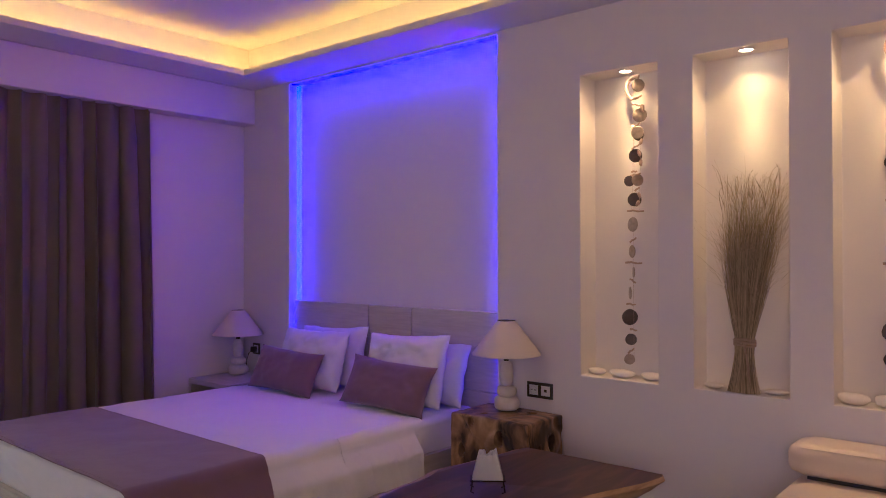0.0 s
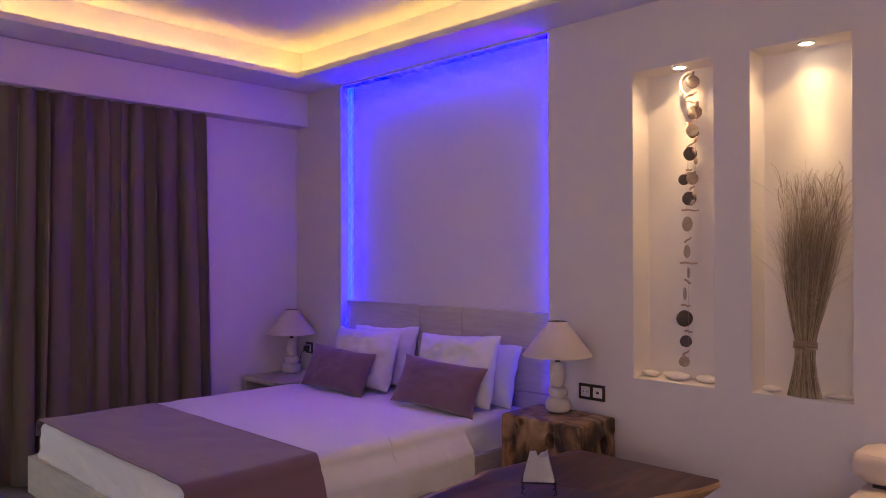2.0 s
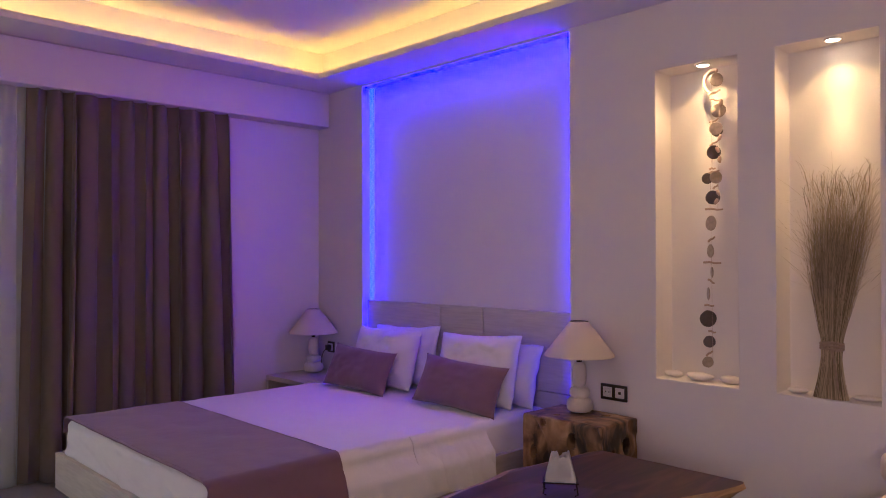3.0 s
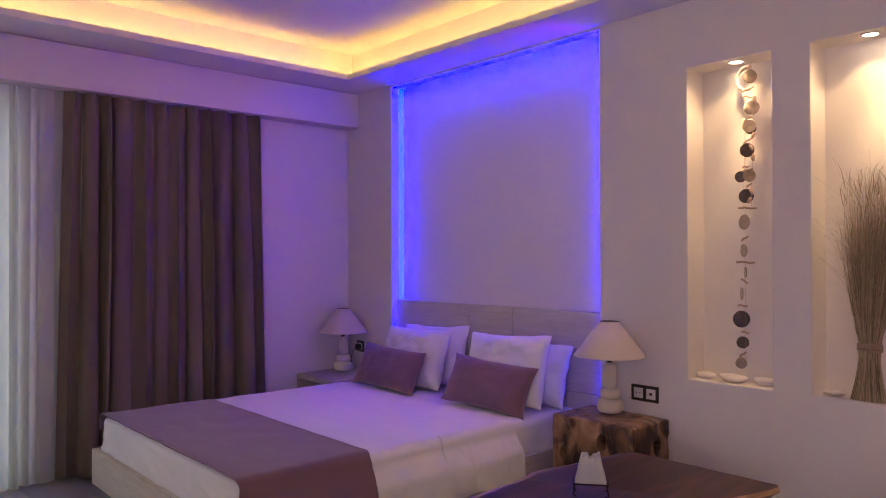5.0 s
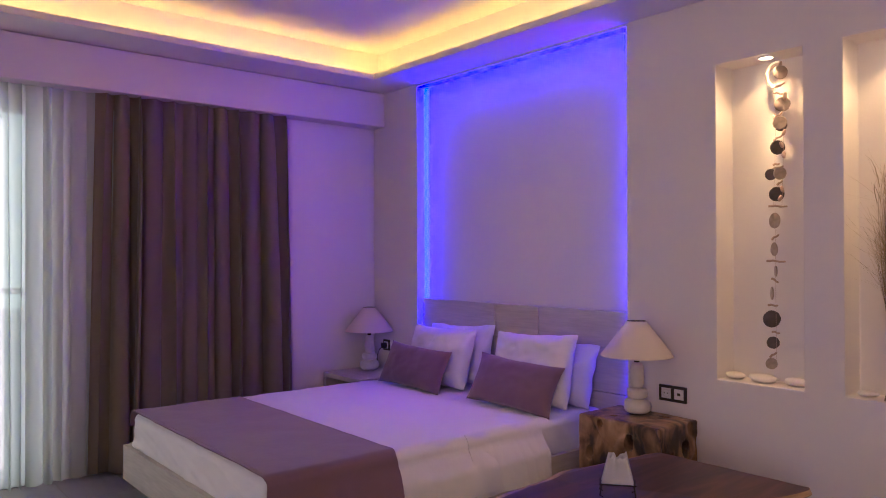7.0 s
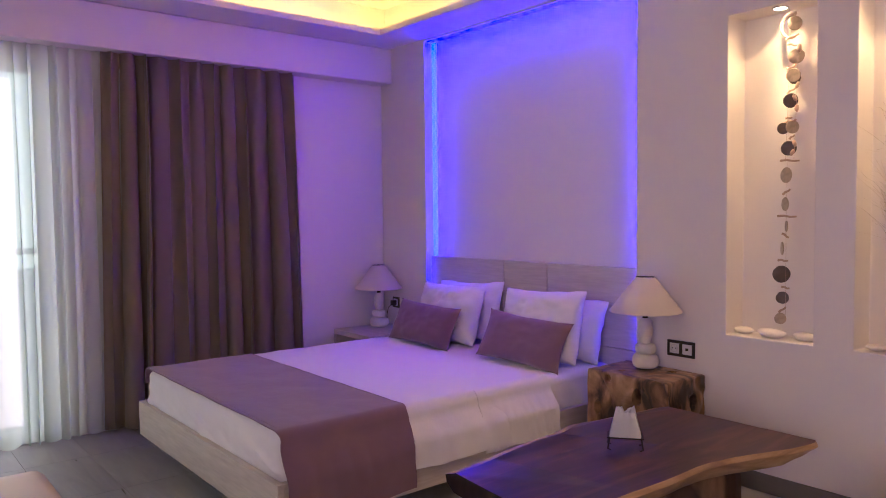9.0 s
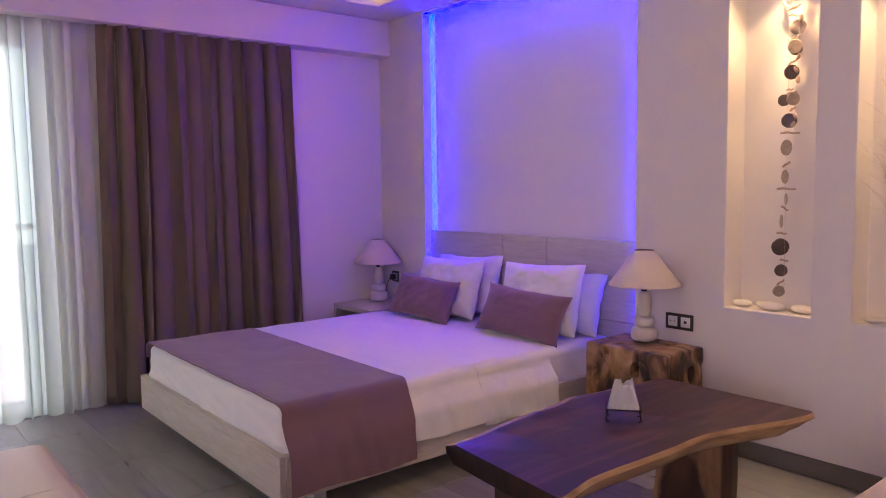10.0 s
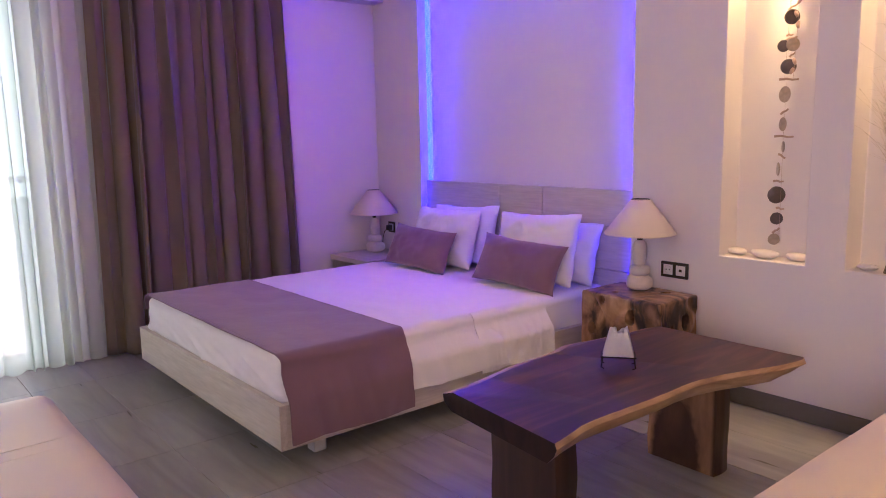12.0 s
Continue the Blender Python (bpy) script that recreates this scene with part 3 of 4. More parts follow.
bo = bed.matrix_world.translation
part("side_rail", local(box((BX1 - 0.03, BY + 0.0287, 0.10), (BX1, -0.02, 0.281), 0.0012, 1), bo), OAK_Y, bed)
part("side_rail", local(box((BX0, BY + 0.03, 0.10), (BX0 + 0.03, -0.02, 0.285), 0.003, 1), bo), OAK_Y, bed)
part("foot_rail", local(box((BX0, BY, 0.10), (BX1, BY + 0.0285, 0.281), 0.0012, 1), bo), OAK, bed)
part("slat_base", local(box((BX0 + 0.03, BY + 0.03, 0.13), (BX1 - 0.03, -0.02, 0.20)), bo), OAK, bed)
for fx, fy in ((2.046, -1.765), (BX0 + 0.16, BY + 0.2), (BX1 - 0.16, -0.35), (BX0 + 0.16, -0.35)):
    part("foot", local(box((fx - 0.03, fy - 0.03, 0.0), (fx + 0.03, fy + 0.03, 0.13), 0.004, 1), bo), ALU, bed, "pale metal foot")


def soft_box(lo, hi, r, cut, amp, freq, seed):
    bm = box(lo, hi)
    bmesh.ops.subdivide_edges(bm, edges=bm.edges[:], cuts=cut, use_grid_fill=True)
    lo, hi = Vector(lo), Vector(hi)
    for v in bm.verts:
        q = Vector([min(max(v.co[k], lo[k] + r), hi[k] - r) for k in range(3)])
        d = v.co - q
        if d.length > 1e-6:
            v.co = q + d.normalized() * r
        n = noise.noise(v.co * freq + Vector((seed, 0, 0))) + 0.5 * noise.noise(v.co * freq * 2.7 + Vector((0, seed, 0)))
        v.co += (d.normalized() if d.length > 1e-6 else Vector((0, 0, 1))) * amp * n
    return bm


def tucked_sheet(bm):
    """Slanting tension folds where the sheet is tucked in at the foot of the bed, and along the sides."""
    for v in bm.verts:
        foot = max(0.0, min(1.0, (BY + 0.10 - v.co.y) / 0.05)) * max(0.0, min(1.0, (BTOP - 0.03 - v.co.z) / 0.08))
        if foot:
            u = v.co.x * 0.75 + v.co.z * 2.6
            ridge = 1 - abs(math.sin(u * 5.2 + 1.3 * noise.noise(v.co * 3)))
            v.co.y -= foot * (0.013 * ridge ** 3 + 0.006 * noise.noise(Vector((u * 9, v.co.x, 2))))
        side = max(0.0, min(1.0, (v.co.x - BX1 + 0.10) / 0.05)) * max(0.0, min(1.0, (BTOP - 0.02 - v.co.z) / 0.06))
        if side:
            v.co.x += side * 0.008 * (1 - abs(math.sin(v.co.y * 11 + v.co.z * 9))) ** 2
    return bm


part("mattress", local(tucked_sheet(soft_box((BX0 + 0.035, BY + 0.035, 0.202), (BX1 - 0.035, 0.03, BTOP), 0.045, 96, 0.006, 7, 3)), bo), LINEN, bed, "mattress wrapped in a white sheet")
# headboard panels in the recess
hb = [(REC_X0 + 0.03, 1.290), (1.294, 1.660), (1.664, REC_X1 - 0.006)]
for a, b in hb:
    for z0, z1 in ((0.30, 0.537), (0.541, 0.777), (0.781, 0.978)):
        part("headboard_panel", local(box((a, 0.026, z0), (b, 0.058, z1), 0.0025, 1), bo), OAK, bed, "whitewashed oak headboard panel")
part("headboard_back", local(box((REC_X0 + 0.045, 0.0585, 0.05), (REC_X1 - 0.012, 0.076, 0.965)), bo), OAK, bed)


def drape_over(y0, y1, left_drop, right_drop, rise, seed, sag=0.006, skew=0.0, thick=0.004, side_only=False, crumple=0.022):
    """A cloth lying across the mattress and hanging down both long sides."""
    xl, xr, r, z = BX0 + 0.035 - rise, BX1 - 0.035 + rise, 0.05, BTOP + rise
    pts = []
    for k in range(9):
        pts.append((xl - 0.004, left_drop + (z - r - left_drop) * k / 9))
    for k in range(9):
        a = math.pi - math.pi / 2 * k / 8
        pts.append((xl + r + r * math.cos(a), z - r + r * math.sin(a)))
    for k in range(1, 40):
        pts.append((xl + r + (xr - xl - 2 * r) * k / 40, z))
    for k in range(9):
        a = math.pi / 2 - math.pi / 2 * k / 8
        pts.append((xr - r + r * math.cos(a), z - r + r * math.sin(a)))
    low = len(pts)
    for k in range(1, 15):
        pts.append((xr + 0.002, z - r + (right_drop - z + r) * k / 14))
    if side_only:
        pts, low = pts[low - 7:], 7
    bm = bmesh.new()
    rows = []
    n = 54
    for j in range(n + 1):
        s = j / n
        line = []
        for k, (x, zz) in enumerate(pts):
            h = max(0.0, (k - low) / 14) if k >= low else 0.0
            w = noise.noise(Vector((x * 4, (y0 + (y1 - y0) * s) * 5, seed))) * sag
            out = 0.044 * min(1, h / 0.38) + 0.010 * h * (1 + math.sin(9 * s + seed)) if k >= low else 0.0
            yy = y0 + (y1 - y0) * s + skew * h * (1 if s > 0.5 else -0.4) + 0.006 * noise.noise(Vector((k * 0.2, seed, s)))
            dz = 0.012 * noise.noise(Vector((s * 3, seed, 1))) * h
            crease = crumple * (abs(noise.noise(Vector((s * 7 + zz * 2, seed, 5)))) + 0.5 * abs(noise.noise(Vector((s * 9 - zz * 7, zz * 8, seed))))) * min(1, h * 3) * min(1, s * 6 + 0.05)
            line.append(bm.verts.new((x + out + crease + (abs(w) if h else 0), yy, zz + (abs(w) if not h and k > 9 else 0) + dz)))
        rows.append(line)
    for a, b in zip(rows, rows[1:]):
        for k in range(len(pts) - 1):
            bm.faces.new((a[k], b[k], b[k + 1], a[k + 1]))
    bmesh.ops.recalc_face_normals(bm, faces=bm.faces)
    bmesh.ops.solidify(bm, geom=bm.faces[:], thickness=thick)
    return bm


sheet = thing("top_sheet", ((BX0 + BX1) / 2, -0.9, BTOP), "white top sheet hanging over the bed side", "sheet")
part("sheet_cloth", local(drape_over(-1.368, -0.50, 0.30, 0.203, 0.005, 4, skew=0.008), sheet.matrix_world.translation), LINEN, sheet, smooth=60)
part("sheet_fold", local(drape_over(-0.975, -0.49, 0.30, 0.190, 0.010, 9, skew=0.012, side_only=True), sheet.matrix_world.translation), LINEN, sheet, smooth=60)
runner = thing("bed_runner", ((BX0 + BX1) / 2, -1.66, BTOP), "mauve woven bed runner across the foot of the bed", "bed runner")
part("cloth", local(drape_over(-1.965, -1.372, 0.38, 0.128, 0.011, 2, skew=0.0, thick=0.006, crumple=0.008), runner.matrix_world.translation), MAUVE, runner, smooth=60)
for hy in (-1.953, -1.384):
    hem = [(BX0 + 0.08 + (BX1 - BX0 - 0.16) * k / 30, hy + 0.002 * math.sin(k), BTOP + 0.0165) for k in range(31)]
    part("hem_stitch", local(tube(hem, 0.0009, 6), runner.matrix_world.translation), MAUVE, runner)


def cushion(w, h, t, seed, wrinkle=0.010, pinch=0.08, n=36):
    """A stuffed pillow standing on its lower edge: x across, y up, z through."""
    bm = bmesh.new()
    sides = []
    for side in (1, -1):
        grid = []
        for j in range(n + 1):
            v = -1 + 2 * j / n
            line = []
            for i in range(n + 1):
                u = -1 + 2 * i / n
                fat = max(0.0, (1 - abs(u) ** 3.2)) ** 0.55 * max(0.0, (1 - abs(v) ** 3.2)) ** 0.55
                x = u * w / 2 * (1 - pinch * (1 - v * v) ** 1.0 * abs(u) ** 3)
                y = v * h / 2 * (1 - pinch * (1 - u * u) ** 1.0 * abs(v) ** 3)
                q = Vector((x * 9, y * 9, seed + side))
                z = side * (t / 2 * fat * (1 - 0.10 * v) + wrinkle * fat * (noise.noise(q) + 0.7 * noise.noise(q * 2.3) + 0.25 * noise.noise(q * 5.1)))
                # puckered seam and a few sharp folds running in from the corners
                rim = max(abs(u), abs(v)) ** 6
                x += wrinkle * 0.45 * rim * noise.noise(Vector((u * 3, v * 3, seed * 3.1)))
                y += wrinkle * 0.5 * rim * noise.noise(Vector((u * 3.3, v * 3, seed * 5.7)))
                fold = 1 - min(1.0, 4 * abs(noise.noise(Vector((x * 7 + y * 4, y * 6 - x * 3, seed * 1.7)))))
                z += side * wrinkle * 0.55 * fold * fat
                line.append(bm.verts.new((x, y + h / 2, z)))
            grid.append(line)
        for a, b in zip(grid, grid[1:]):
            for i in range(n):
                bm.faces.new((a[i], a[i + 1], b[i + 1], b[i]))
        sides.append(grid)
    bmesh.ops.remove_doubles(bm, verts=bm.verts, dist=1e-4)
    return bm


def lay_cushion(name, bm, mat, label, at, yaw, lean, group, spin=0.0):
    ob = tagged(new(name, mesh_of(name, bm, mat, 80)), label, "pillow" if name == "pillow" else "cushion", group)
    ob.matrix_world = Matrix.Translation(at) @ Matrix.Rotation(radians(yaw), 4, "Z") @ Matrix.Rotation(radians(90 - lean), 4, "X") @ Matrix.Rotation(radians(spin), 4, "Z")
    return ob


PZ = BTOP + 0.004
lay_cushion("pillow", cushion(0.62, 0.385, 0.13, 1, 0.015, 0.07), PILLOW, "white cotton pillow leaning on the headboard", (1.045, -0.11, PZ), 0, 14, "bed pillows", 2)
lay_cushion("pillow", cushion(0.65, 0.378, 0.15, 2, 0.015, 0.07), PILLOW, "white cotton pillow propped before another pillow", (1.015, -0.265, PZ), -3, 18, "bed pillows", 1)
lay_cushion("pillow", cushion(0.58, 0.352, 0.13, 3, 0.015, 0.07), PILLOW, "white cotton pillow leaning on the headboard", (1.855, -0.10, PZ), 0, 15, "bed pillows", -1)
lay_cushion("pillow", cushion(0.575, 0.402, 0.15, 4, 0.015, 0.06), PILLOW, "white cotton pillow propped before another pillow", (1.835, -0.265, PZ), 3, 16, "bed pillows", 2)
lay_cushion("cushion", cushion(0.59, 0.275, 0.12, 5, 0.007, 0.09), MAUVE, "mauve oblong cushion leaning on the white pillows", (1.0, -0.45, PZ), 2, 24, "mauve cushions", -2)
lay_cushion("cushion", cushion(0.60, 0.28, 0.12, 6, 0.007, 0.09), MAUVE, "mauve oblong cushion leaning on the white pillows", (1.835, -0.42, PZ), 4, 25, "mauve cushions", -3)

# ---------------------------------------------------------------- bedside tables
def build_root_table():
    """A cube hewn from teak root, with knot holes and hollows."""
    x0, x1, y0, y1, z1 = 2.262, 2.732, -0.335, -0.015, 0.497
    bm = box((x0, y0, 0.0), (x1, y1, z1))
    bmesh.ops.subdivide_edges(bm, edges=bm.edges[:], cuts=64, use_grid_fill=True)
    lo, hi, r = Vector((x0, y0, 0)), Vector((x1, y1, z1)), 0.014
    pits = [((2.562, y0, 0.405), 0.027, 0.12), ((2.395, y0, 0.468), 0.018, 0.05), ((x1, -0.13, 0.375), 0.032, 0.12), ((2.335, y0, 0.315), 0.022, 0.10),
            ((2.53, y0, 0.30), 0.026, 0.10), ((x1, -0.24, 0.36), 0.012, 0.06), ((2.60, -0.10, z1), 0.024, 0.04), ((2.42, -0.26, z1), 0.018, 0.03), ((2.47, y0, 0.24), 0.04, 0.08)]
    for v in bm.verts:
        q = Vector([min(max(v.co[k], lo[k] + r), hi[k] - r) for k in range(3)])
        d = v.co - q
        n = d.normalized()
        v.co = q + n * r
        inner = 0.004 * noise.noise(v.co * 9) + 0.002 * noise.noise(v.co * 25)
        crack = max(0.0, 0.10 - abs(noise.noise(v.co * 5 + Vector((4, 1, 0))))) * 0.09
        dep = 0.0
        for c, rad, deep in pits:
            w = Vector(v.co) - Vector(c)
            dd = math.sqrt((w.x / 0.8) ** 2 + w.y ** 2 + (w.z / 1.35) ** 2) + 0.006 * noise.noise(v.co * 30)
            if dd < rad:
                dep = max(dep, deep * (1 - (dd / rad) ** 5))
        v.co -= n * (dep + (crack if abs(n.z) < 0.5 else crack * 0.25)) - n * inner
        v.co.z = max(v.co.z, 0.0)
    t = thing("root_bedside_table", (2.5, -0.17, 0), "rough teak root cube bedside table with knot holes", "bedside table")
    part("root_block", local(bm, (2.5, -0.17, 0)), ROOT, t, smooth=60)


build_root_table()


def build_oak_table():
    t = thing("oak_bedside_table", (0.28, -0.22, 0), "whitewashed oak bedside table with an open shelf", "bedside table")
    x0, x1, y0, y1, z = -0.255, 0.22, -0.245, 0.205, 0.447
    part("top", box((x0, y0, z - 0.035), (x1, y1, z), 0.003, 1), OAK, t)
    part("side_panel", box((x0, y0, 0.10), (x0 + 0.03, y1, z - 0.036), 0.002, 1), OAK, t)
    part("side_panel", box((x1 - 0.03, y0, 0.10), (x1, y1, z - 0.036), 0.002, 1), OAK, t)
    part("back_panel", box((x0 + 0.031, y1 - 0.02, 0.10), (x1 - 0.031, y1, z - 0.036)), OAK, t)
    part("shelf", box((x0 + 0.031, y0 + 0.01, 0.25), (x1 - 0.031, y1 - 0.021, 0.275)), OAK, t)
    d = part("drawer_front", box((x0 + 0.034, y0 + 0.002, 0.115), (x1 - 0.034, y0 + 0.022, 0.245), 0.002, 1), OAK, t)
    part("base", box((x0 + 0.03, y0 + 0.04, 0.0), (x1 - 0.03, y1, 0.099)), OAK, t)


build_oak_table()


def build_lamp(at, rz, label):
    t = thing("table_lamp", at, label, "table lamp", "bedside lamps", rz)

    def lump(r, h, seed, squash, w=0.10):
        prof = []
        for k in range(15):
            a = -math.pi / 2 + math.pi * k / 14
            c, s = math.cos(a), math.sin(a)
            prof.append((max(0.002, r * abs(c) ** 0.55), h / 2 + h / 2 * math.copysign(abs(s) ** 0.8, s)))
        bm = lathe(prof, 28, squash)
        for v in bm.verts:
            k = 1 + w * noise.noise(v.co * 14 + Vector((seed, 0, 0)))
            v.co.x, v.co.y = v.co.x * k, v.co.y * k
        return bm

    z = 0.0
    for nm, r, h, sd, sq in (("base_stone", 0.070, 0.078, 1, 0.85), ("middle_stone", 0.055, 0.056, 2, 0.9), ("upper_stone", 0.037, 0.132, 3, 0.9)):
        o = part(nm, lump(r, h, sd, sq), STONE, t, "pale rough carved stone")
        o.location.z = z
        z += h - 0.006
    part("socket", lathe([(0.012, z), (0.014, z + 0.004), (0.014, z + 0.045), (0.010, z + 0.05)], 16), IRON, t)
    part("stem", lathe([(0.004, z + 0.05), (0.004, 0.452)], 8), IRON, t)
    bm = bmesh.new()
    prof = [(0.175, 0.284), (0.1755, 0.288), (0.047, 0.455), (0.0455, 0.4555), (0.173, 0.2865)]
    seg = 48
    rings = [[bm.verts.new((r * math.cos(2 * math.pi * k / seg), r * math.sin(2 * math.pi * k / seg), zz)) for k in range(seg)] for r, zz in prof]
    for a, b in zip(rings, rings[1:] + rings[:1]):
        for k in range(seg):
            bm.faces.new((a[k], a[(k + 1) % seg], b[(k + 1) % seg], b[k]))
    part("shade", bm, SHADE, t, "cream cloth cone shade, unlit", 50)
    part("spider_ring", lathe([(0.044, 0.4535), (0.046, 0.4535), (0.046, 0.4565), (0.044, 0.4565)], 32, ring=True), IRON, t)
    return t


build_lamp((2.468, -0.135, 0.500), 0, "unlit stone-based lamp with cream cone shade on the root cube")
build_lamp((0.178, -0.17, 0.448), 40, "unlit stone-based lamp with cream cone shade on the oak table")


def build_sockets():
    s = thing("double_wall_socket", (2.586, -0.001, 0.597), "double wall socket in a black frame on the plaster", "wall socket")
    w, h = 0.152, 0.079
    for nm, lo, hi in (("frame_bar", (-w / 2, -0.010, h / 2 - 0.014), (w / 2, 0, h / 2)), ("frame_bar", (-w / 2, -0.010, -h / 2), (w / 2, 0, -h / 2 + 0.014)),
                       ("frame_bar", (-w / 2, -0.010, -h / 2 + 0.014), (-w / 2 + 0.014, 0, h / 2 - 0.014)), ("frame_bar", (w / 2 - 0.014, -0.010, -h / 2 + 0.014), (w / 2, 0, h / 2 - 0.014)),
                       ("frame_bar", (-0.009, -0.010, -h / 2 + 0.014), (0.009, 0, h / 2 - 0.014))):
        part(nm, box(lo, hi, 0.0015, 1), BLACK, s)
    for k, x in enumerate((-0.0355, 0.0355)):
        pl = part("cover_plate", box((x - 0.0265, -0.009, -0.0255), (x + 0.0265, 0, 0.0255), 0.001, 1), WHITE_P, s, "white plastic insert")
        if k == 0:
            bm = lathe([(0.0175, 0.0), (0.0195, 0.0), (0.0195, 0.002), (0.0175, 0.002)], 24, ring=True)
            ring = part("earth_ring", bm, CHROME, pl)
            ring.matrix_local = Matrix.Translation((x, -0.0092, 0)) @ Matrix.Rotation(radians(90), 4, "X")
            part("well", box((x - 0.012, -0.0100, -0.012), (x + 0.012, -0.0092, 0.012), 0.0003, 1), WHITE_P, pl)
            for dx in (-0.0095, 0.0095):
                part("pin_hole", box((x + dx - 0.003, -0.0106, -0.003), (x + dx + 0.003, -0.0101, 0.003)), BLACK, pl)
        else:
            part("jack", box((x - 0.008, -0.0105, -0.006), (x + 0.008, -0.0092, 0.007), 0.0005, 1), BLACK, pl)
    p = thing("wall_socket", (0.165, -0.001, 0.615), "small black wall socket with a plugged black cable", "wall socket")
    part("frame", box((-0.04, -0.009, -0.04), (0.04, 0, 0.04), 0.002, 1), BLACK, p)
    part("insert", box((-0.026, -0.011, -0.026), (0.026, -0.0092, 0.026), 0.0005, 1), WHITE_P, p)
    part("plug", box((-0.016, -0.048, -0.022), (0.016, -0.0112, 0.018), 0.004, 2), BLACK, p)
    part("cable", tube([(0, -0.048, -0.01), (-0.01, -0.065, -0.03), (-0.025, -0.07, -0.07), (-0.03, -0.07, -0.11), (-0.012, -0.07, -0.148)], 0.0035), BLACK, p, "black lamp cable")


build_sockets()

# ---------------------------------------------------------------- slab coffee table
def build_slab_table():
    t = thing("slab_coffee_table", (3.08, -1.14, 0), "dark live-edge wooden slab coffee table on two slab legs", "coffee table")
    o = Vector((3.08, -1.14, 0))
    top, thick, n = 0.45, 0.070, 48

    def sm(a, b, v):
        k = min(max((v - a) / (b - a), 0), 1)
        return k * k * (3 - 2 * k)

    def east(y):
        return 3.338 + 0.132 * sm(-1.12, -0.52, y) + 0.03 * sm(-1.55, -1.80, y) + 0.006 * math.sin(9 * y)

    def west(y):
        return 2.752 + 0.035 * sm(-1.0, -0.55, y) + 0.068 * sm(-1.05, -1.72, y) - 0.028 * math.exp(-((y + 0.99) / 0.09) ** 2) + 0.006 * math.sin(11 * y + 1)

    north, south_w, south_e = -0.508, -1.712, -1.768
    layers = []
    bm = bmesh.new()
    for z, ie, iw, ie_end in ((top, 0.002, 0.044, 0.0015), (top - 0.002, 0.0, 0.040, 0.0), (top - 0.016, -0.006, -0.004, 0.0), (top - 0.040, 0.004, 0.000, 0.0), (top - thick, 0.035, 0.03, 0.006)):
        loop = []
        under = max(0.0, (top - 0.030 - z) / (thick - 0.030))
        for k in range(n + 1):
            y = south_e + (north - south_e) * k / n
            wob = 0.003 * noise.noise(Vector((y * 14, z * 60, 3)))
            corner = 0.012 * (max(0, (y - north + 0.02) / 0.02) ** 2) + under * 0.10 * max(0, (y - north + 0.16) / 0.16) ** 1.5
            loop.append((east(y) - ie - corner + wob, y - (ie_end if k == n else -ie_end if k == 0 else 0), z))
        for k in range(1, 12):
            e_end, w_end = east(north) - ie - 0.012 - under * 0.10, west(north) + iw + 0.012 + under * 0.10
            x = e_end + (w_end - e_end) * k / 12
            loop.append((x, north - ie_end - 0.002 * math.sin(k * 1.7), z))
        for k in range(n + 1):
            y = north + (south_w - north) * k / n
            wob = 0.003 * noise.noise(Vector((y * 14, z * 60, 9)))
            corner = 0.012 * (max(0, (y - north + 0.02) / 0.02) ** 2) + under * 0.10 * max(0, (y - north + 0.16) / 0.16) ** 1.5
            loop.append((west(y) + iw + corner + wob, y - (ie_end if k == 0 else -ie_end if k == n else 0), z))
        xw, xe = west(south_w) + iw, east(south_e) - ie
        for k in range(1, 12):
            f = k / 12
            loop.append((xw + (xe - xw) * f, south_w + (south_e - south_w) * f + ie_end, z))
        layers.append([bm.verts.new(Vector(q) - o) for q in loop])
    m = len(layers[0])
    for a, b in zip(layers, layers[1:]):
        for k in range(m):
            f = bm.faces.new((a[k], a[(k + 1) % m], b[(k + 1) % m], b[k]))
            if k < n:
                f.material_index = 1
            elif n + 12 <= k < 2 * n + 12:
                f.material_index = 1
            else:
                f.material_index = 2
    bm.faces.new(layers[0])
    f = bm.faces.new(layers[-1])
    f.material_index = 2
    part("slab_top", bm, [SLAB, SAP, DARKEND], t, "polished dark slab with pale live edges", 28)

    def leg(x0, x1, y0, y1, seed):
        bm = box((x0, y0, 0.0), (x1, y1, top - thick - 0.001))
        bmesh.ops.subdivide_edges(bm, edges=bm.edges[:], cuts=12, use_grid_fill=True)
        for v in bm.verts:
            if v.co.x > x1 - 1e-4 or v.co.x < x0 + 1e-4:
                s = 1 if v.co.x > (x0 + x1) / 2 else -1
                v.co.x += s * (0.010 * noise.noise(Vector((v.co.z * 7, seed, s))) - 0.012 * abs((v.co.y - (y0 + y1) / 2) / (y1 - y0)))
        return local(bm, o)

    part("leg", leg(2.985, 3.285, -0.785, -0.690, 1), LEGWOOD, t, "thick slab leg with a dark heart", 35)
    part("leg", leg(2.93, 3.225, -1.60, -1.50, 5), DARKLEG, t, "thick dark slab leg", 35)


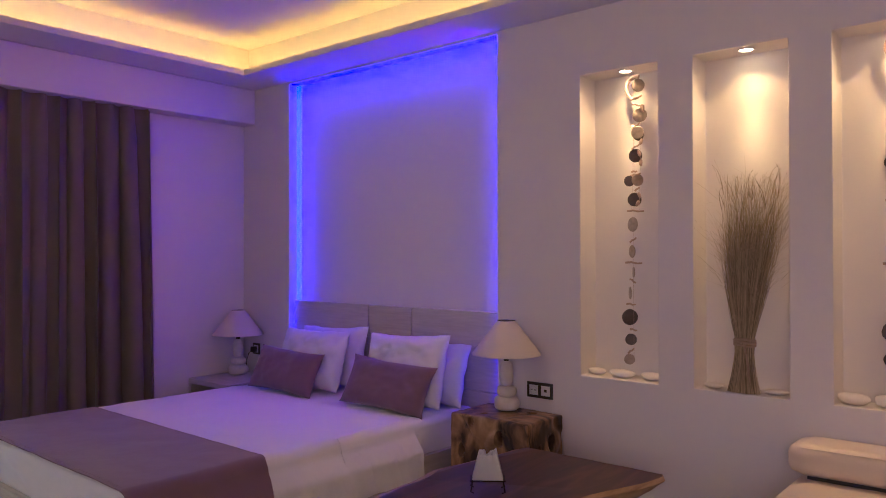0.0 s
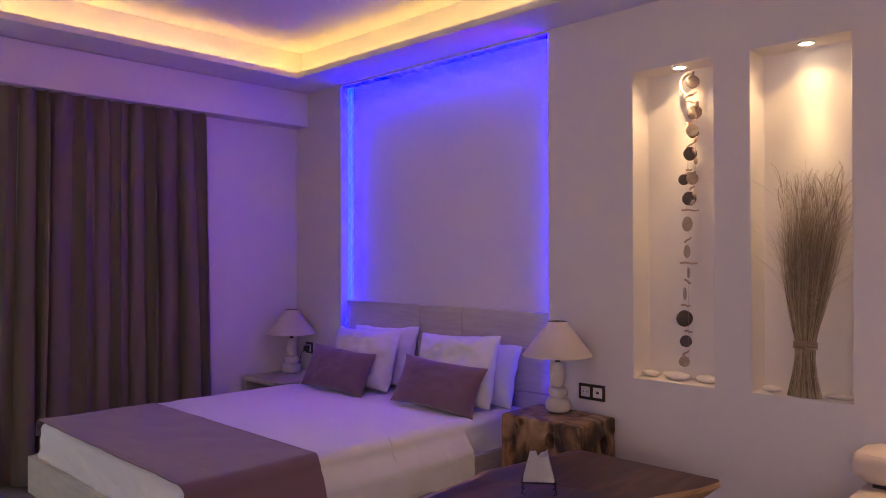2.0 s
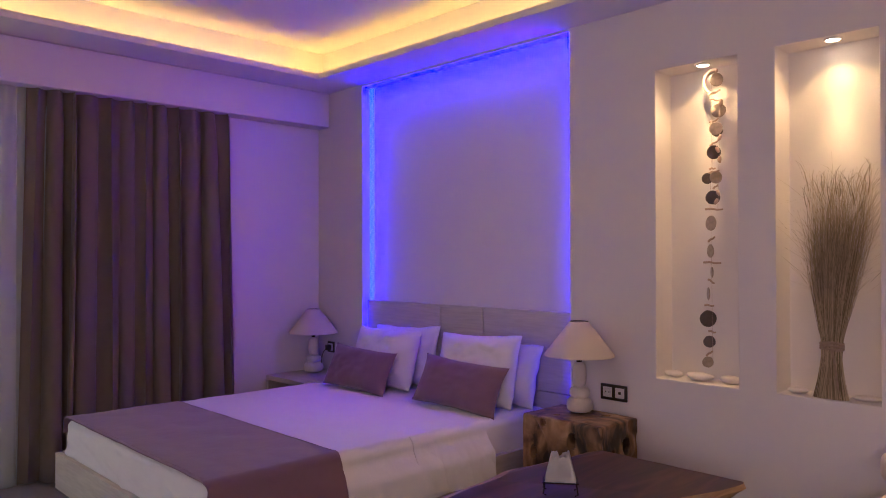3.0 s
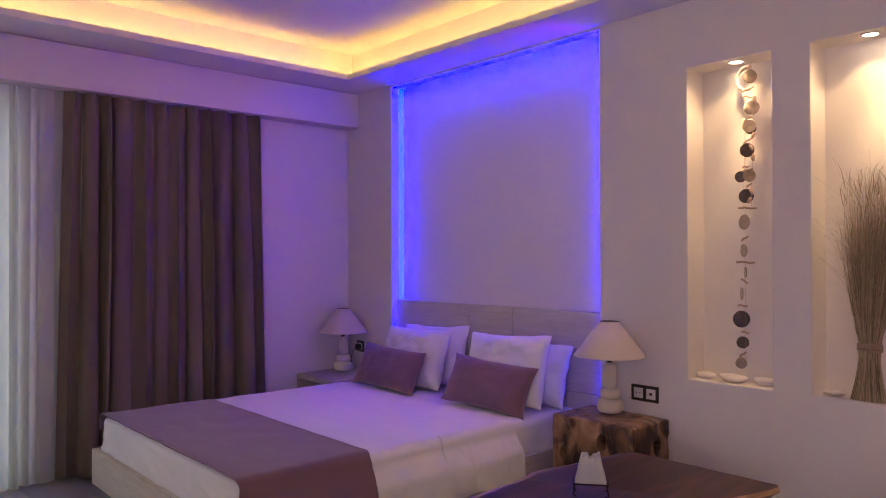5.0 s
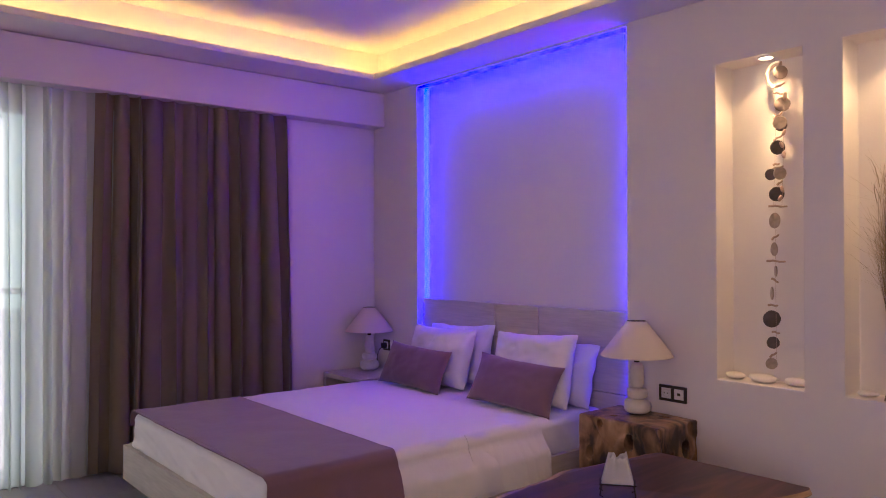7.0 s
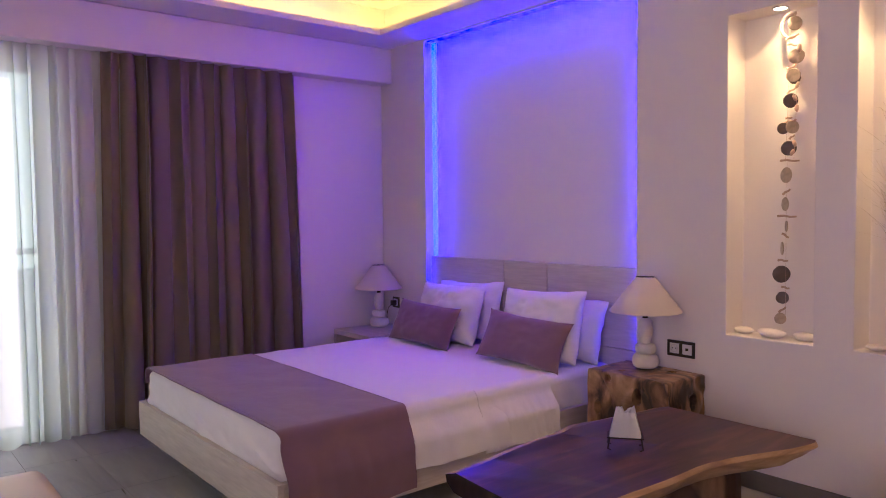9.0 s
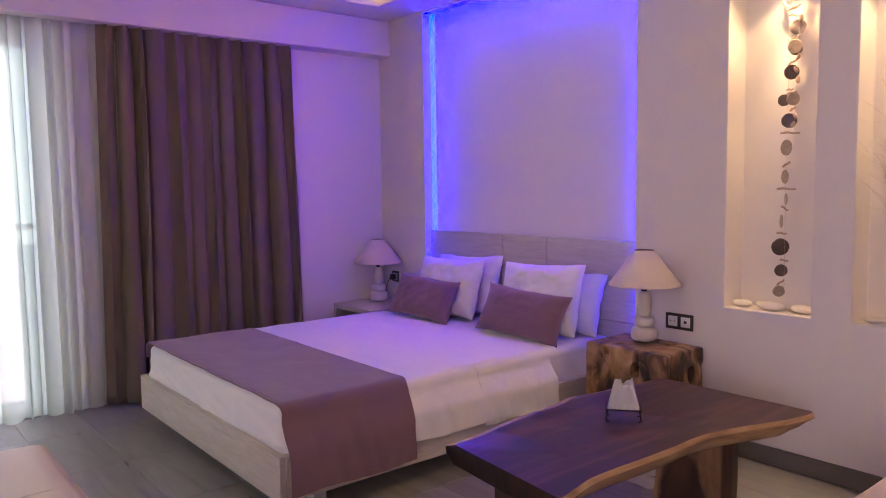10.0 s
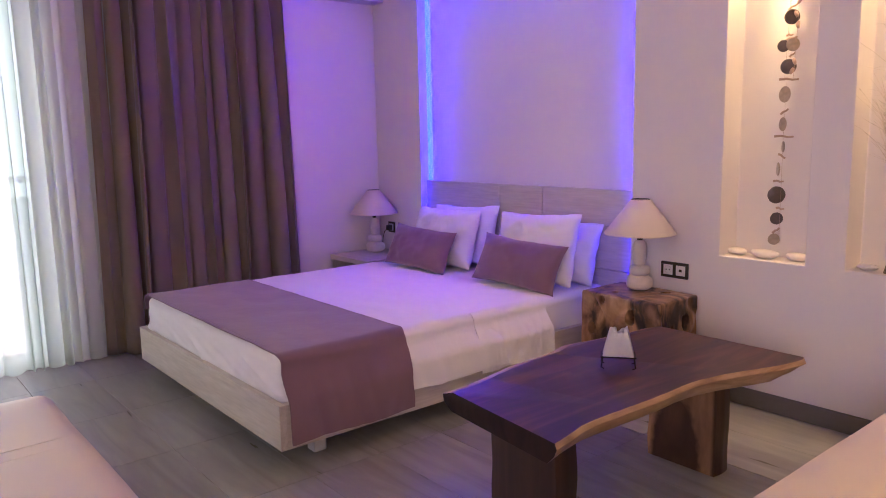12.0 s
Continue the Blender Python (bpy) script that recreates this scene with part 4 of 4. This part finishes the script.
def leg_wood():
    """Slab wood: a dark heart shaped like an arch inside paler sapwood."""
    m = wood("slab_leg_wood", [(0.13, 0.070, 0.020), (0.29, 0.175, 0.052), (0.45, 0.30, 0.10)], 0.45, rings=7, stretch=(1, 1, 0.25), coat=0.1)
    N, L = m.node_tree.nodes, m.node_tree.links
    p = N["Principled BSDF"]
    base = p.inputs["Base Color"].links[0].from_socket
    tc = N.new("ShaderNodeTexCoord")
    no = N.new("ShaderNodeTexNoise")
    no.inputs["Scale"].default_value, no.inputs["Detail"].default_value = 8, 3
    L.new(tc.outputs["Generated"], no.inputs[0])
    vm = N.new("ShaderNodeVectorMath")
    vm.operation = "MULTIPLY_ADD"
    vm.inputs[1].default_value = (0.12, 0.12, 0.12)
    L.new(no.outputs["Color"], vm.inputs[0])
    L.new(tc.outputs["Generated"], vm.inputs[2])
    mp = N.new("ShaderNodeMapping")
    mp.inputs["Location"].default_value = (-1.22, 0, -0.06)
    mp.inputs["Scale"].default_value = (2.5, 0.0, 1.15)
    L.new(vm.outputs[0], mp.inputs[0])
    gr = N.new("ShaderNodeVectorMath")
    gr.operation = "LENGTH"
    L.new(mp.outputs[0], gr.inputs[0])
    st = N.new("ShaderNodeMapRange")
    st.inputs[1].default_value, st.inputs[2].default_value = 0.78, 0.92
    L.new(gr.outputs["Value"], st.inputs[0])
    sx = N.new("ShaderNodeSeparateXYZ")
    L.new(tc.outputs["Generated"], sx.inputs[0])
    rim = N.new("ShaderNodeMapRange")
    rim.inputs[1].default_value, rim.inputs[2].default_value = 0.96, 0.92
    L.new(sx.outputs[0], rim.inputs[0])
    low = N.new("ShaderNodeMath")
    low.operation = "MINIMUM"
    L.new(st.outputs[0], low.inputs[0])
    L.new(rim.outputs[0], low.inputs[1])
    mx = N.new("ShaderNodeMix")
    mx.data_type = "RGBA"
    dark = N.new("ShaderNodeVectorMath")
    dark.operation = "MULTIPLY"
    dark.inputs[1].default_value = (0.22, 0.17, 0.16)
    L.new(base, dark.inputs[0])
    L.new(low.outputs[0], mx.inputs[0])
    L.new(dark.outputs[0], mx.inputs[6])
    L.new(base, mx.inputs[7])
    L.new(mx.outputs[2], p.inputs["Base Color"])
    return m


LEGWOOD = leg_wood()
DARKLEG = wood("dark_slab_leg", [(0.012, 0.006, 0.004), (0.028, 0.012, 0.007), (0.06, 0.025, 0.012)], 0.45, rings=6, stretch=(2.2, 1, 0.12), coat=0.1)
build_slab_table()


def build_holder():
    t = thing("napkin_holder", (3.068, -1.095, 0.451), "black wire holder full of white paper napkins", "napkin holder", rz=38)
    w, d = 0.060, 0.034
    for x in (-w, w):
        for y in (-d, d):
            part("leg", tube([(x * 0.82, y, 0.0), (x, y, 0.004), (x * 0.9, y, 0.042)], 0.0028, 6), IRON, t)
    part("tray_rim", tube([(-w, -d, 0.042), (w, -d, 0.042)], 0.003, 6), IRON, t)
    part("tray_rim", tube([(-w, d, 0.042), (w, d, 0.042)], 0.003, 6), IRON, t)
    part("tray_rim", tube([(-w, -d, 0.042), (-w, d, 0.042)], 0.003, 6), IRON, t)
    part("tray_rim", tube([(w, -d, 0.042), (w, d, 0.042)], 0.003, 6), IRON, t)
    part("tray", box((-w, -d, 0.040), (w, d, 0.0415)), IRON, t)
    n, layers = 14, 9
    for q in range(layers):
        bm = bmesh.new()
        y = -0.030 + 0.060 * q / (layers - 1)
        rows = []
        for j in range(5):
            v = j / 4
            line = []
            for i in range(n + 1):
                u = -1 + 2 * i / n
                half = 0.054 - 0.024 * v
                ztop = 0.136 + 0.010 * math.cos(u * 3.1 * 1.5 + q) - 0.020 * math.exp(-(u / 0.30) ** 2) * (1 + 0.3 * math.sin(q))
                line.append(bm.verts.new((u * half + 0.002 * math.sin(q * 5), y * (1 - 0.45 * v) + 0.0025 * math.sin(5 * u + q * 2) * v, 0.043 + (ztop - 0.043) * v)))
            rows.append(line)
        for a, b in zip(rows, rows[1:]):
            for i in range(n):
                bm.faces.new((a[i], a[i + 1], b[i + 1], b[i]))
        bmesh.ops.solidify(bm, geom=bm.faces[:], thickness=0.004)
        part("napkin", bm, PAPER, t, "folded white paper napkin", 60)


build_holder()

# ---------------------------------------------------------------- niche things
def build_downlight(x):
    t = thing("niche_downlight", (x, 0.062, NICHE_Z1), "small recessed white downlight, lit warm", "downlight", "niche downlights")
    part("trim_ring", lathe([(0.028, -0.004), (0.034, -0.004), (0.036, 0.0), (0.028, 0.0)], 32, ring=True), CHROME, t)
    part("bulb", lathe([(0.002, -0.003), (0.026, -0.0025), (0.026, -0.0005), (0.002, -0.0005)], 24), LAMP_GLOW, t, "glowing bulb")


LAMP_GLOW = glowing("warm_bulb", lit(1.0, 0.80, 0.55), 25.0)
for a, b in NICHES:
    build_downlight((a + b) / 2 + 0.012)


def build_garland(x, y, seed, label):
    """Shell discs, coconut discs and bits of driftwood strung on a cord."""
    rnd = random.Random(seed)
    t = thing("driftwood_garland", (x, y, NICHE_Z1), label, "wall garland", "niche garlands")
    part("cord", tube([(0, 0, -0.001), (0.004, 0, -0.4), (-0.003, 0, -0.9), (0, 0, -1.40)], 0.0006, 5), DRIFT, t)

    for side in (-0.016, 0.022):
        part("cord", tube([(0.018 + side, 0.002, -0.20), (0.014 + side, 0, -0.45), (0.006 + side, 0, -0.68)], 0.0007, 5), DRIFT, t)

    def disc(dx, z, r, mat, tilt, squash=1.0):
        bm = lathe([(0.001, -0.003), (r * 0.9, -0.003), (r, 0.0), (r * 0.9, 0.003), (0.001, 0.003)], 24, squash)
        for v in bm.verts:
            v.co *= 1 + 0.05 * noise.noise(v.co * 60 + Vector((seed, z, 0)))
        o = part("shell_disc" if mat is SHELL else "dark_disc", bm, mat, t)
        o.matrix_local = Matrix.Translation((dx, rnd.uniform(-0.012, 0.012), z)) @ Matrix.Rotation(radians(tilt), 4, "Z") @ Matrix.Rotation(radians(90), 4, "X")

    def stick(dx, z, length, r, slope):
        a = radians(slope)
        h = Vector((math.cos(a) * length / 2, 0, math.sin(a) * length / 2))
        c = Vector((dx, rnd.uniform(-0.008, 0.008), z))
        part("driftwood_stick", tube([c - h, c - h * 0.3 + Vector((0, 0, 0.003)), c + h * 0.4 - Vector((0, 0, 0.002)), c + h], r, 7, 0.75), DRIFT, t)

    rows = [(0.080, 0.048, "c"), (0.13, 0.06, "s"), (0.165, 0.045, "s"), (0.185, 0.025, "w"), (0.215, 0.034, "f"), (0.265, 0.05, "s"), (0.28, 0.07, "s"), (0.30, 0.031, "f"), (0.31, 0.027, "d2"), (0.345, 0.02, "w"), (0.365, 0.05, "s"),
            (0.41, 0.033, "d"), (0.40, 0.02, "w"), (0.445, 0.022, "w"), (0.485, 0.03, "s"), (0.50, 0.055, "s"), (0.525, 0.030, "f2"), (0.53, 0.026, "d3"), (0.57, 0.03, "s"), (0.60, 0.02, "w"), (0.62, 0.033, "d"), (0.64, 0.02, "w"), (0.675, 0.085, "b"),
            (0.74, 0.034, "t"), (0.815, 0.04, "s2"), (0.87, 0.03, "t2"), (0.925, 0.085, "b"), (0.97, 0.022, "v"), (1.012, 0.035, "s"), (1.07, 0.026, "v"),
            (1.125, 0.045, "b2"), (1.187, 0.039, "d"), (1.248, 0.035, "s"), (1.295, 0.028, "d"), (1.35, 0.04, "s"), (1.39, 0.026, "f0")]
    for dz, r, k in rows:
        z, dx = -dz, rnd.uniform(-0.006, 0.006) + 0.022 - 0.030 * dz
        if k == "c":
            part("crescent_stick", tube([(0.012 + r * math.cos(a), 0, z + r * 1.1 * math.sin(a)) for a in [radians(q) for q in range(70, 300, 20)]], 0.011, 7, 0.5), DRIFT, t)
            disc(0.024, z + 0.01, 0.032, SHELL, 40)
        elif k in "rfd" or k in ("f2", "d2", "d3", "f0"):
            off = {"f2": 0.016, "d2": 0.024, "d3": -0.018}.get(k, dx + (0.012 if k == "f" else 0))
            disc(off, z, r, SHELL_DARK if k[0] == "d" else SHELL, 26 + rnd.uniform(-22, 22))
        elif k in ("t", "t2"):
            disc(dx, z, r * 1.05, SHELL, -22 if k == "t" else -36)
        elif k == "v":
            disc(dx, z, r * 1.2, SHELL, -54)
        elif k == "w":
            # a bead of driftwood on the side string
            b = part("driftwood_bead", pebble(r * 0.42, r * 0.4, r * 0.8, dz * 40, 0.3, 2), DRIFT, t)
            b.matrix_local = pose(dx + 0.026, -0.006, z, 0, rnd.uniform(-40, 40), 0)
        elif k in ("b", "b2"):
            stick(dx, z, r, 0.0055, rnd.uniform(-3, 3))
        else:
            stick(dx + rnd.uniform(-0.01, 0.01), z, r, 0.0055, rnd.uniform(-35, 45))


build_garland(3.055, 0.098, 3, "driftwood, shell and dark disc garland hanging in the niche")
build_garland(4.150, 0.098, 8, "driftwood, shell and dark disc garland hanging in the end niche")


def build_broom():
    """A tied sheaf of dry grass that fans out upwards."""
    rnd = random.Random(21)
    t = thing("dry_grass_sheaf", (3.59, 0.045, NICHE_Z0), "tied sheaf of tall dry grass standing in the niche", "dried grass")
    verts, faces = [], []

    def blade(pts, w):
        base = len(verts)
        for k, p in enumerate(pts):
            r = w * (1 - 0.75 * k / (len(pts) - 1))
            for q in range(3):
                a = 2.1 * q
                verts.append((p[0] + r * math.cos(a), p[1] + r * math.sin(a), p[2]))
        for k in range(len(pts) - 1):
            for q in range(3):
                i, j = base + 3 * k + q, base + 3 * k + (q + 1) % 3
                faces.append((i, j, j + 3, i + 3))

    for n in range(1350):
        a, r = rnd.uniform(0, 2 * math.pi), math.sqrt(rnd.random())
        ca, sa = math.cos(a) * r, math.sin(a) * r
        top = rnd.choice((rnd.uniform(0.48, 0.72), rnd.uniform(0.58, 0.82), rnd.uniform(0.68, 0.96)))
        spread = 0.124 * (1 + 0.16 * rnd.gauss(0, 0.6))
        jit, curl, ph = rnd.uniform(-0.025, 0.025), rnd.gauss(0, 0.045), rnd.uniform(0, 6)
        pts = []
        for k in range(11):
            s = k / 10
            z = top * s
            if z < 0.215:
                f = 0.068 - 0.035 * (z / 0.215) ** 0.7
            else:
                f = 0.033 + (spread - 0.033) * min(1.2, (z - 0.215) / 0.50) ** 0.85
            tip = max(0.0, (s - 0.72) / 0.28)
            x = ca * f + 0.028 * (z / 0.7) ** 2 + jit * (z / 0.9) ** 2 + curl * tip ** 2 + 0.003 * math.sin(ph + k * 1.3)
            y = sa * f * 0.42 - 0.012 + 0.010 * (z / 0.9) - 0.02 * tip * rnd.random()
            pts.append((x, min(y, 0.09), z + 0.002 - abs(curl) * 0.5 * tip ** 2))
        blade(pts, rnd.uniform(0.0008, 0.0016))
    for n in range(90):
        a = rnd.uniform(-1.25, 1.25)
        z0 = rnd.uniform(0.45, 0.85)
        x0 = 0.03 + math.sin(a) * 0.13
        ln = rnd.uniform(0.10, 0.30)
        dx, dz = math.sin(a) * ln * rnd.uniform(0.5, 1.1), ln * rnd.uniform(0.2, 1.0)
        pts = [(x0 + dx * f, -0.02 - 0.03 * rnd.random() * f, z0 + dz * f - 0.05 * f * f * rnd.random()) for f in (0, 0.33, 0.66, 1)]
        blade(pts, rnd.uniform(0.0006, 0.0010))
    for n in range(46):
        x0, z0 = 0.03 + rnd.uniform(-0.125, 0.125), rnd.uniform(0.72, 0.86)
        ln, lean, bend = rnd.uniform(0.10, 0.22), rnd.uniform(-0.25, 0.35), rnd.uniform(-0.10, 0.10)
        pts = [(x0 + ln * lean * f + bend * f ** 3, -0.02 - 0.02 * f, z0 + ln * (f - 0.35 * f ** 4)) for f in (0, 0.2, 0.4, 0.6, 0.8, 1)]
        blade(pts, rnd.uniform(0.0012, 0.0019))
    me = bpy.data.meshes.new("stalk")
    me.from_pydata(verts, [], faces)
    me.materials.append(STRAW)
    o = new("stalk", me)
    o.parent = t
    tagged(o, "fine dry grass stalks", kind="stuff")
    for k, (z, tw) in enumerate(((0.205, 0.0), (0.217, 0.5), (0.228, 0.9))):
        part("tie", tube([(0.003 + 0.043 * math.cos(q * 0.3 + tw), -0.008 + 0.024 * math.sin(q * 0.3 + tw), z + 0.003 * math.sin(q * 0.6)) for q in range(22)], 0.006, 6), STRAW_TIE, t, "twisted raffia tie")
    part("tie_end", tube([(0.01, -0.036, 0.21), (0.022, -0.046, 0.17), (0.032, -0.05, 0.10), (0.038, -0.048, 0.05)], 0.006, 6, 0.6), STRAW_TIE, t)


build_broom()


def build_stones():
    spots = [(2.868, 0.080, 0.046, 0.030, 0.017, "n"), (3.006, 0.066, 0.066, 0.036, 0.021, "n"), (3.155, 0.085, 0.055, 0.034, 0.019, "n"),
             (3.448, 0.066, 0.040, 0.028, 0.014, "n"), (3.705, 0.090, 0.052, 0.030, 0.011, "n"),
             (4.005, 0.055, 0.058, 0.034, 0.024, "n"), (4.13, 0.06, 0.052, 0.036, 0.027, "n"), (4.26, 0.075, 0.05, 0.032, 0.02, "n")]
    for k, (x, y, rx, ry, rz, _) in enumerate(spots):
        ob = solid("pebble", pebble(rx * 1.06, ry * 1.05, rz * 0.95, k + 1), PEBBLE, "smooth white pebble lying on the niche floor", "stone", group="niche pebbles", smooth=80)
        low = min(v.co.z for v in ob.data.vertices)
        ob.matrix_world = pose(x, y, NICHE_Z0 - low + 0.0005, 0, 0, (k * 37) % 30 - 15)


build_stones()

# ---------------------------------------------------------------- daybeds
def daybed(name, x0, x1, y0, y1, z, label, seams, rz=0):
    t = thing(name, ((x0 + x1) / 2, (y0 + y1) / 2, 0), label, "sofa")
    o = Vector(((x0 + x1) / 2, (y0 + y1) / 2, 0))
    part("base", local(box((x0 + 0.03, y0 + 0.03, 0.06), (x1 - 0.03, y1 - 0.03, z - 0.162), 0.01, 2), o), LEATHER, t)
    for fx in (x0 + 0.1, x1 - 0.1):
        for fy in (y0 + 0.1, y1 - 0.1):
            part("foot", local(box((fx - 0.03, fy - 0.03, 0.0), (fx + 0.03, fy + 0.03, 0.059), 0.004, 1), o), BLACK, t)
    cuts = [x0] + seams + [x1]
    for a, b in zip(cuts, cuts[1:]):
        bm = soft_box((a + (0.0012 if a > x0 else 0), y0, z - 0.16), (b - (0.0012 if b < x1 else 0), y1, z), 0.035 if len(cuts) == 2 else 0.02, 22, 0.003, 3, a)
        part("seat_cushion", local(bm, o), LEATHER, t)
    return t, o


t, o = daybed("daybed", 3.852, 5.75, -2.35, -0.05, 0.45, "beige leatherette daybed against the plastered wall", [])
bol = soft_box((3.832, -0.245, 0.460), (5.74, -0.03, 0.582), 0.048, 30, 0.003, 4, 2)
part("back_bolster", local(bol, o), LEATHER, t, "long beige leatherette back bolster")
# black strip that stands in for the shade in the gap under the bolster
part("bolster_gap_shade", local(box((3.90, -0.215, 0.449), (5.68, -0.06, 0.463)), o), BLACK, t)
part("bolster_seam", local(tube([(3.885, -0.232, 0.567), (4.4, -0.233, 0.568), (5.69, -0.232, 0.567)], 0.0022, 6), o), LEATHER, t)

t, o = daybed("upholstered_bench", 1.812, 3.55, -3.55, -2.698, 0.424, "beige leatherette bench with stitched seams", [])
for x in (2.32, 2.395, 2.80):
    part("seam", local(tube([(x, -3.50, 0.4245), (x + 0.01, -3.1, 0.4250), (x, -2.745, 0.4230)], 0.0016, 6), o), LEATHER, t, "raised stitched seam")

# ---------------------------------------------------------------- floor
def build_floor():
    bm = box((-0.25, SOUTH - 0.2, -0.12), (EAST + 0.2, 0.32, -0.004))
    fl = solid("floor", bm, GROUT, "dark grey wood-look tiled floor", "floor", "structure", smooth=None)
    tx, ty, gap = 0.61, 0.3155, 0.0016
    x_first, y_first = 0.43 - tx, -2.535 + ty * 8

    def tile_mesh(name, w, d):
        b = bmesh.new()
        e = 0.0008
        lo = [b.verts.new(q) for q in ((gap / 2, gap / 2, -0.004), (w - gap / 2, gap / 2, -0.004), (w - gap / 2, d - gap / 2, -0.004), (gap / 2, d - gap / 2, -0.004))]
        md = [b.verts.new((v.co.x, v.co.y, -e)) for v in lo]
        up = [b.verts.new((v.co.x + (e if v.co.x < w / 2 else -e), v.co.y + (e if v.co.y < d / 2 else -e), 0.0)) for v in lo]
        for a, c in ((lo, md), (md, up)):
            for k in range(4):
                b.faces.new((a[k], a[(k + 1) % 4], c[(k + 1) % 4], c[k]))
        b.faces.new(up)
        return mesh_of(name, b, FLOOR_TILE, None)

    full = tile_mesh("floor_tile", tx, ty)
    i = 0
    while True:
        x = x_first + i * tx
        if x > EAST:
            break
        for j in range(-20, 10):
            y = y_first + (j - 1) * ty
            if y > 0.0 or y + ty < SOUTH:
                continue
            o = new("tile", full)
            o.parent = fl
            o.location = (x, y, 0)
        i += 1


def floor_tile_material():
    m = bpy.data.materials.new("grey_wood_look_tile")
    m.use_nodes = True
    N, L = m.node_tree.nodes, m.node_tree.links
    p = N["Principled BSDF"]
    tc, info, mp = N.new("ShaderNodeTexCoord"), N.new("ShaderNodeObjectInfo"), N.new("ShaderNodeMapping")
    sh = N.new("ShaderNodeVectorMath")
    sh.operation = "SCALE"
    sh.inputs[0].default_value = (9, 7, 5)
    L.new(info.outputs["Random"], sh.inputs["Scale"])
    L.new(tc.outputs["Object"], mp.inputs[0])
    L.new(sh.outputs[0], mp.inputs["Location"])
    mp.inputs["Scale"].default_value = (0.9, 6.0, 1)
    a = N.new("ShaderNodeTexNoise")
    a.inputs["Scale"].default_value, a.inputs["Detail"].default_value, a.inputs["Distortion"].default_value = 2.2, 7, 0.8
    L.new(mp.outputs[0], a.inputs[0])
    ramp = N.new("ShaderNodeValToRGB")
    el = ramp.color_ramp.elements
    el[0].position, el[0].color = 0.3, (0.205, 0.202, 0.186, 1)
    el[1].position, el[1].color = 0.72, (0.315, 0.310, 0.285, 1)
    L.new(a.outputs[0], ramp.inputs[0])
    mr = N.new("ShaderNodeMapRange")
    mr.inputs[3].default_value, mr.inputs[4].default_value = 0.95, 1.06
    L.new(info.outputs["Random"], mr.inputs[0])
    sc = N.new("ShaderNodeVectorMath")
    sc.operation = "SCALE"
    L.new(ramp.outputs[0], sc.inputs[0])
    L.new(mr.outputs[0], sc.inputs["Scale"])
    L.new(sc.outputs[0], p.inputs["Base Color"])
    rr = N.new("ShaderNodeMapRange")
    rr.inputs[3].default_value, rr.inputs[4].default_value = 0.22, 0.40
    L.new(a.outputs[0], rr.inputs[0])
    L.new(rr.outputs[0], p.inputs["Roughness"])
    b = N.new("ShaderNodeBump")
    b.inputs["Strength"].default_value, b.inputs["Distance"].default_value = 0.2, 0.0015
    L.new(a.outputs[0], b.inputs["Height"])
    L.new(b.outputs[0], p.inputs["Normal"])
    return m


FLOOR_TILE = floor_tile_material()
build_floor()
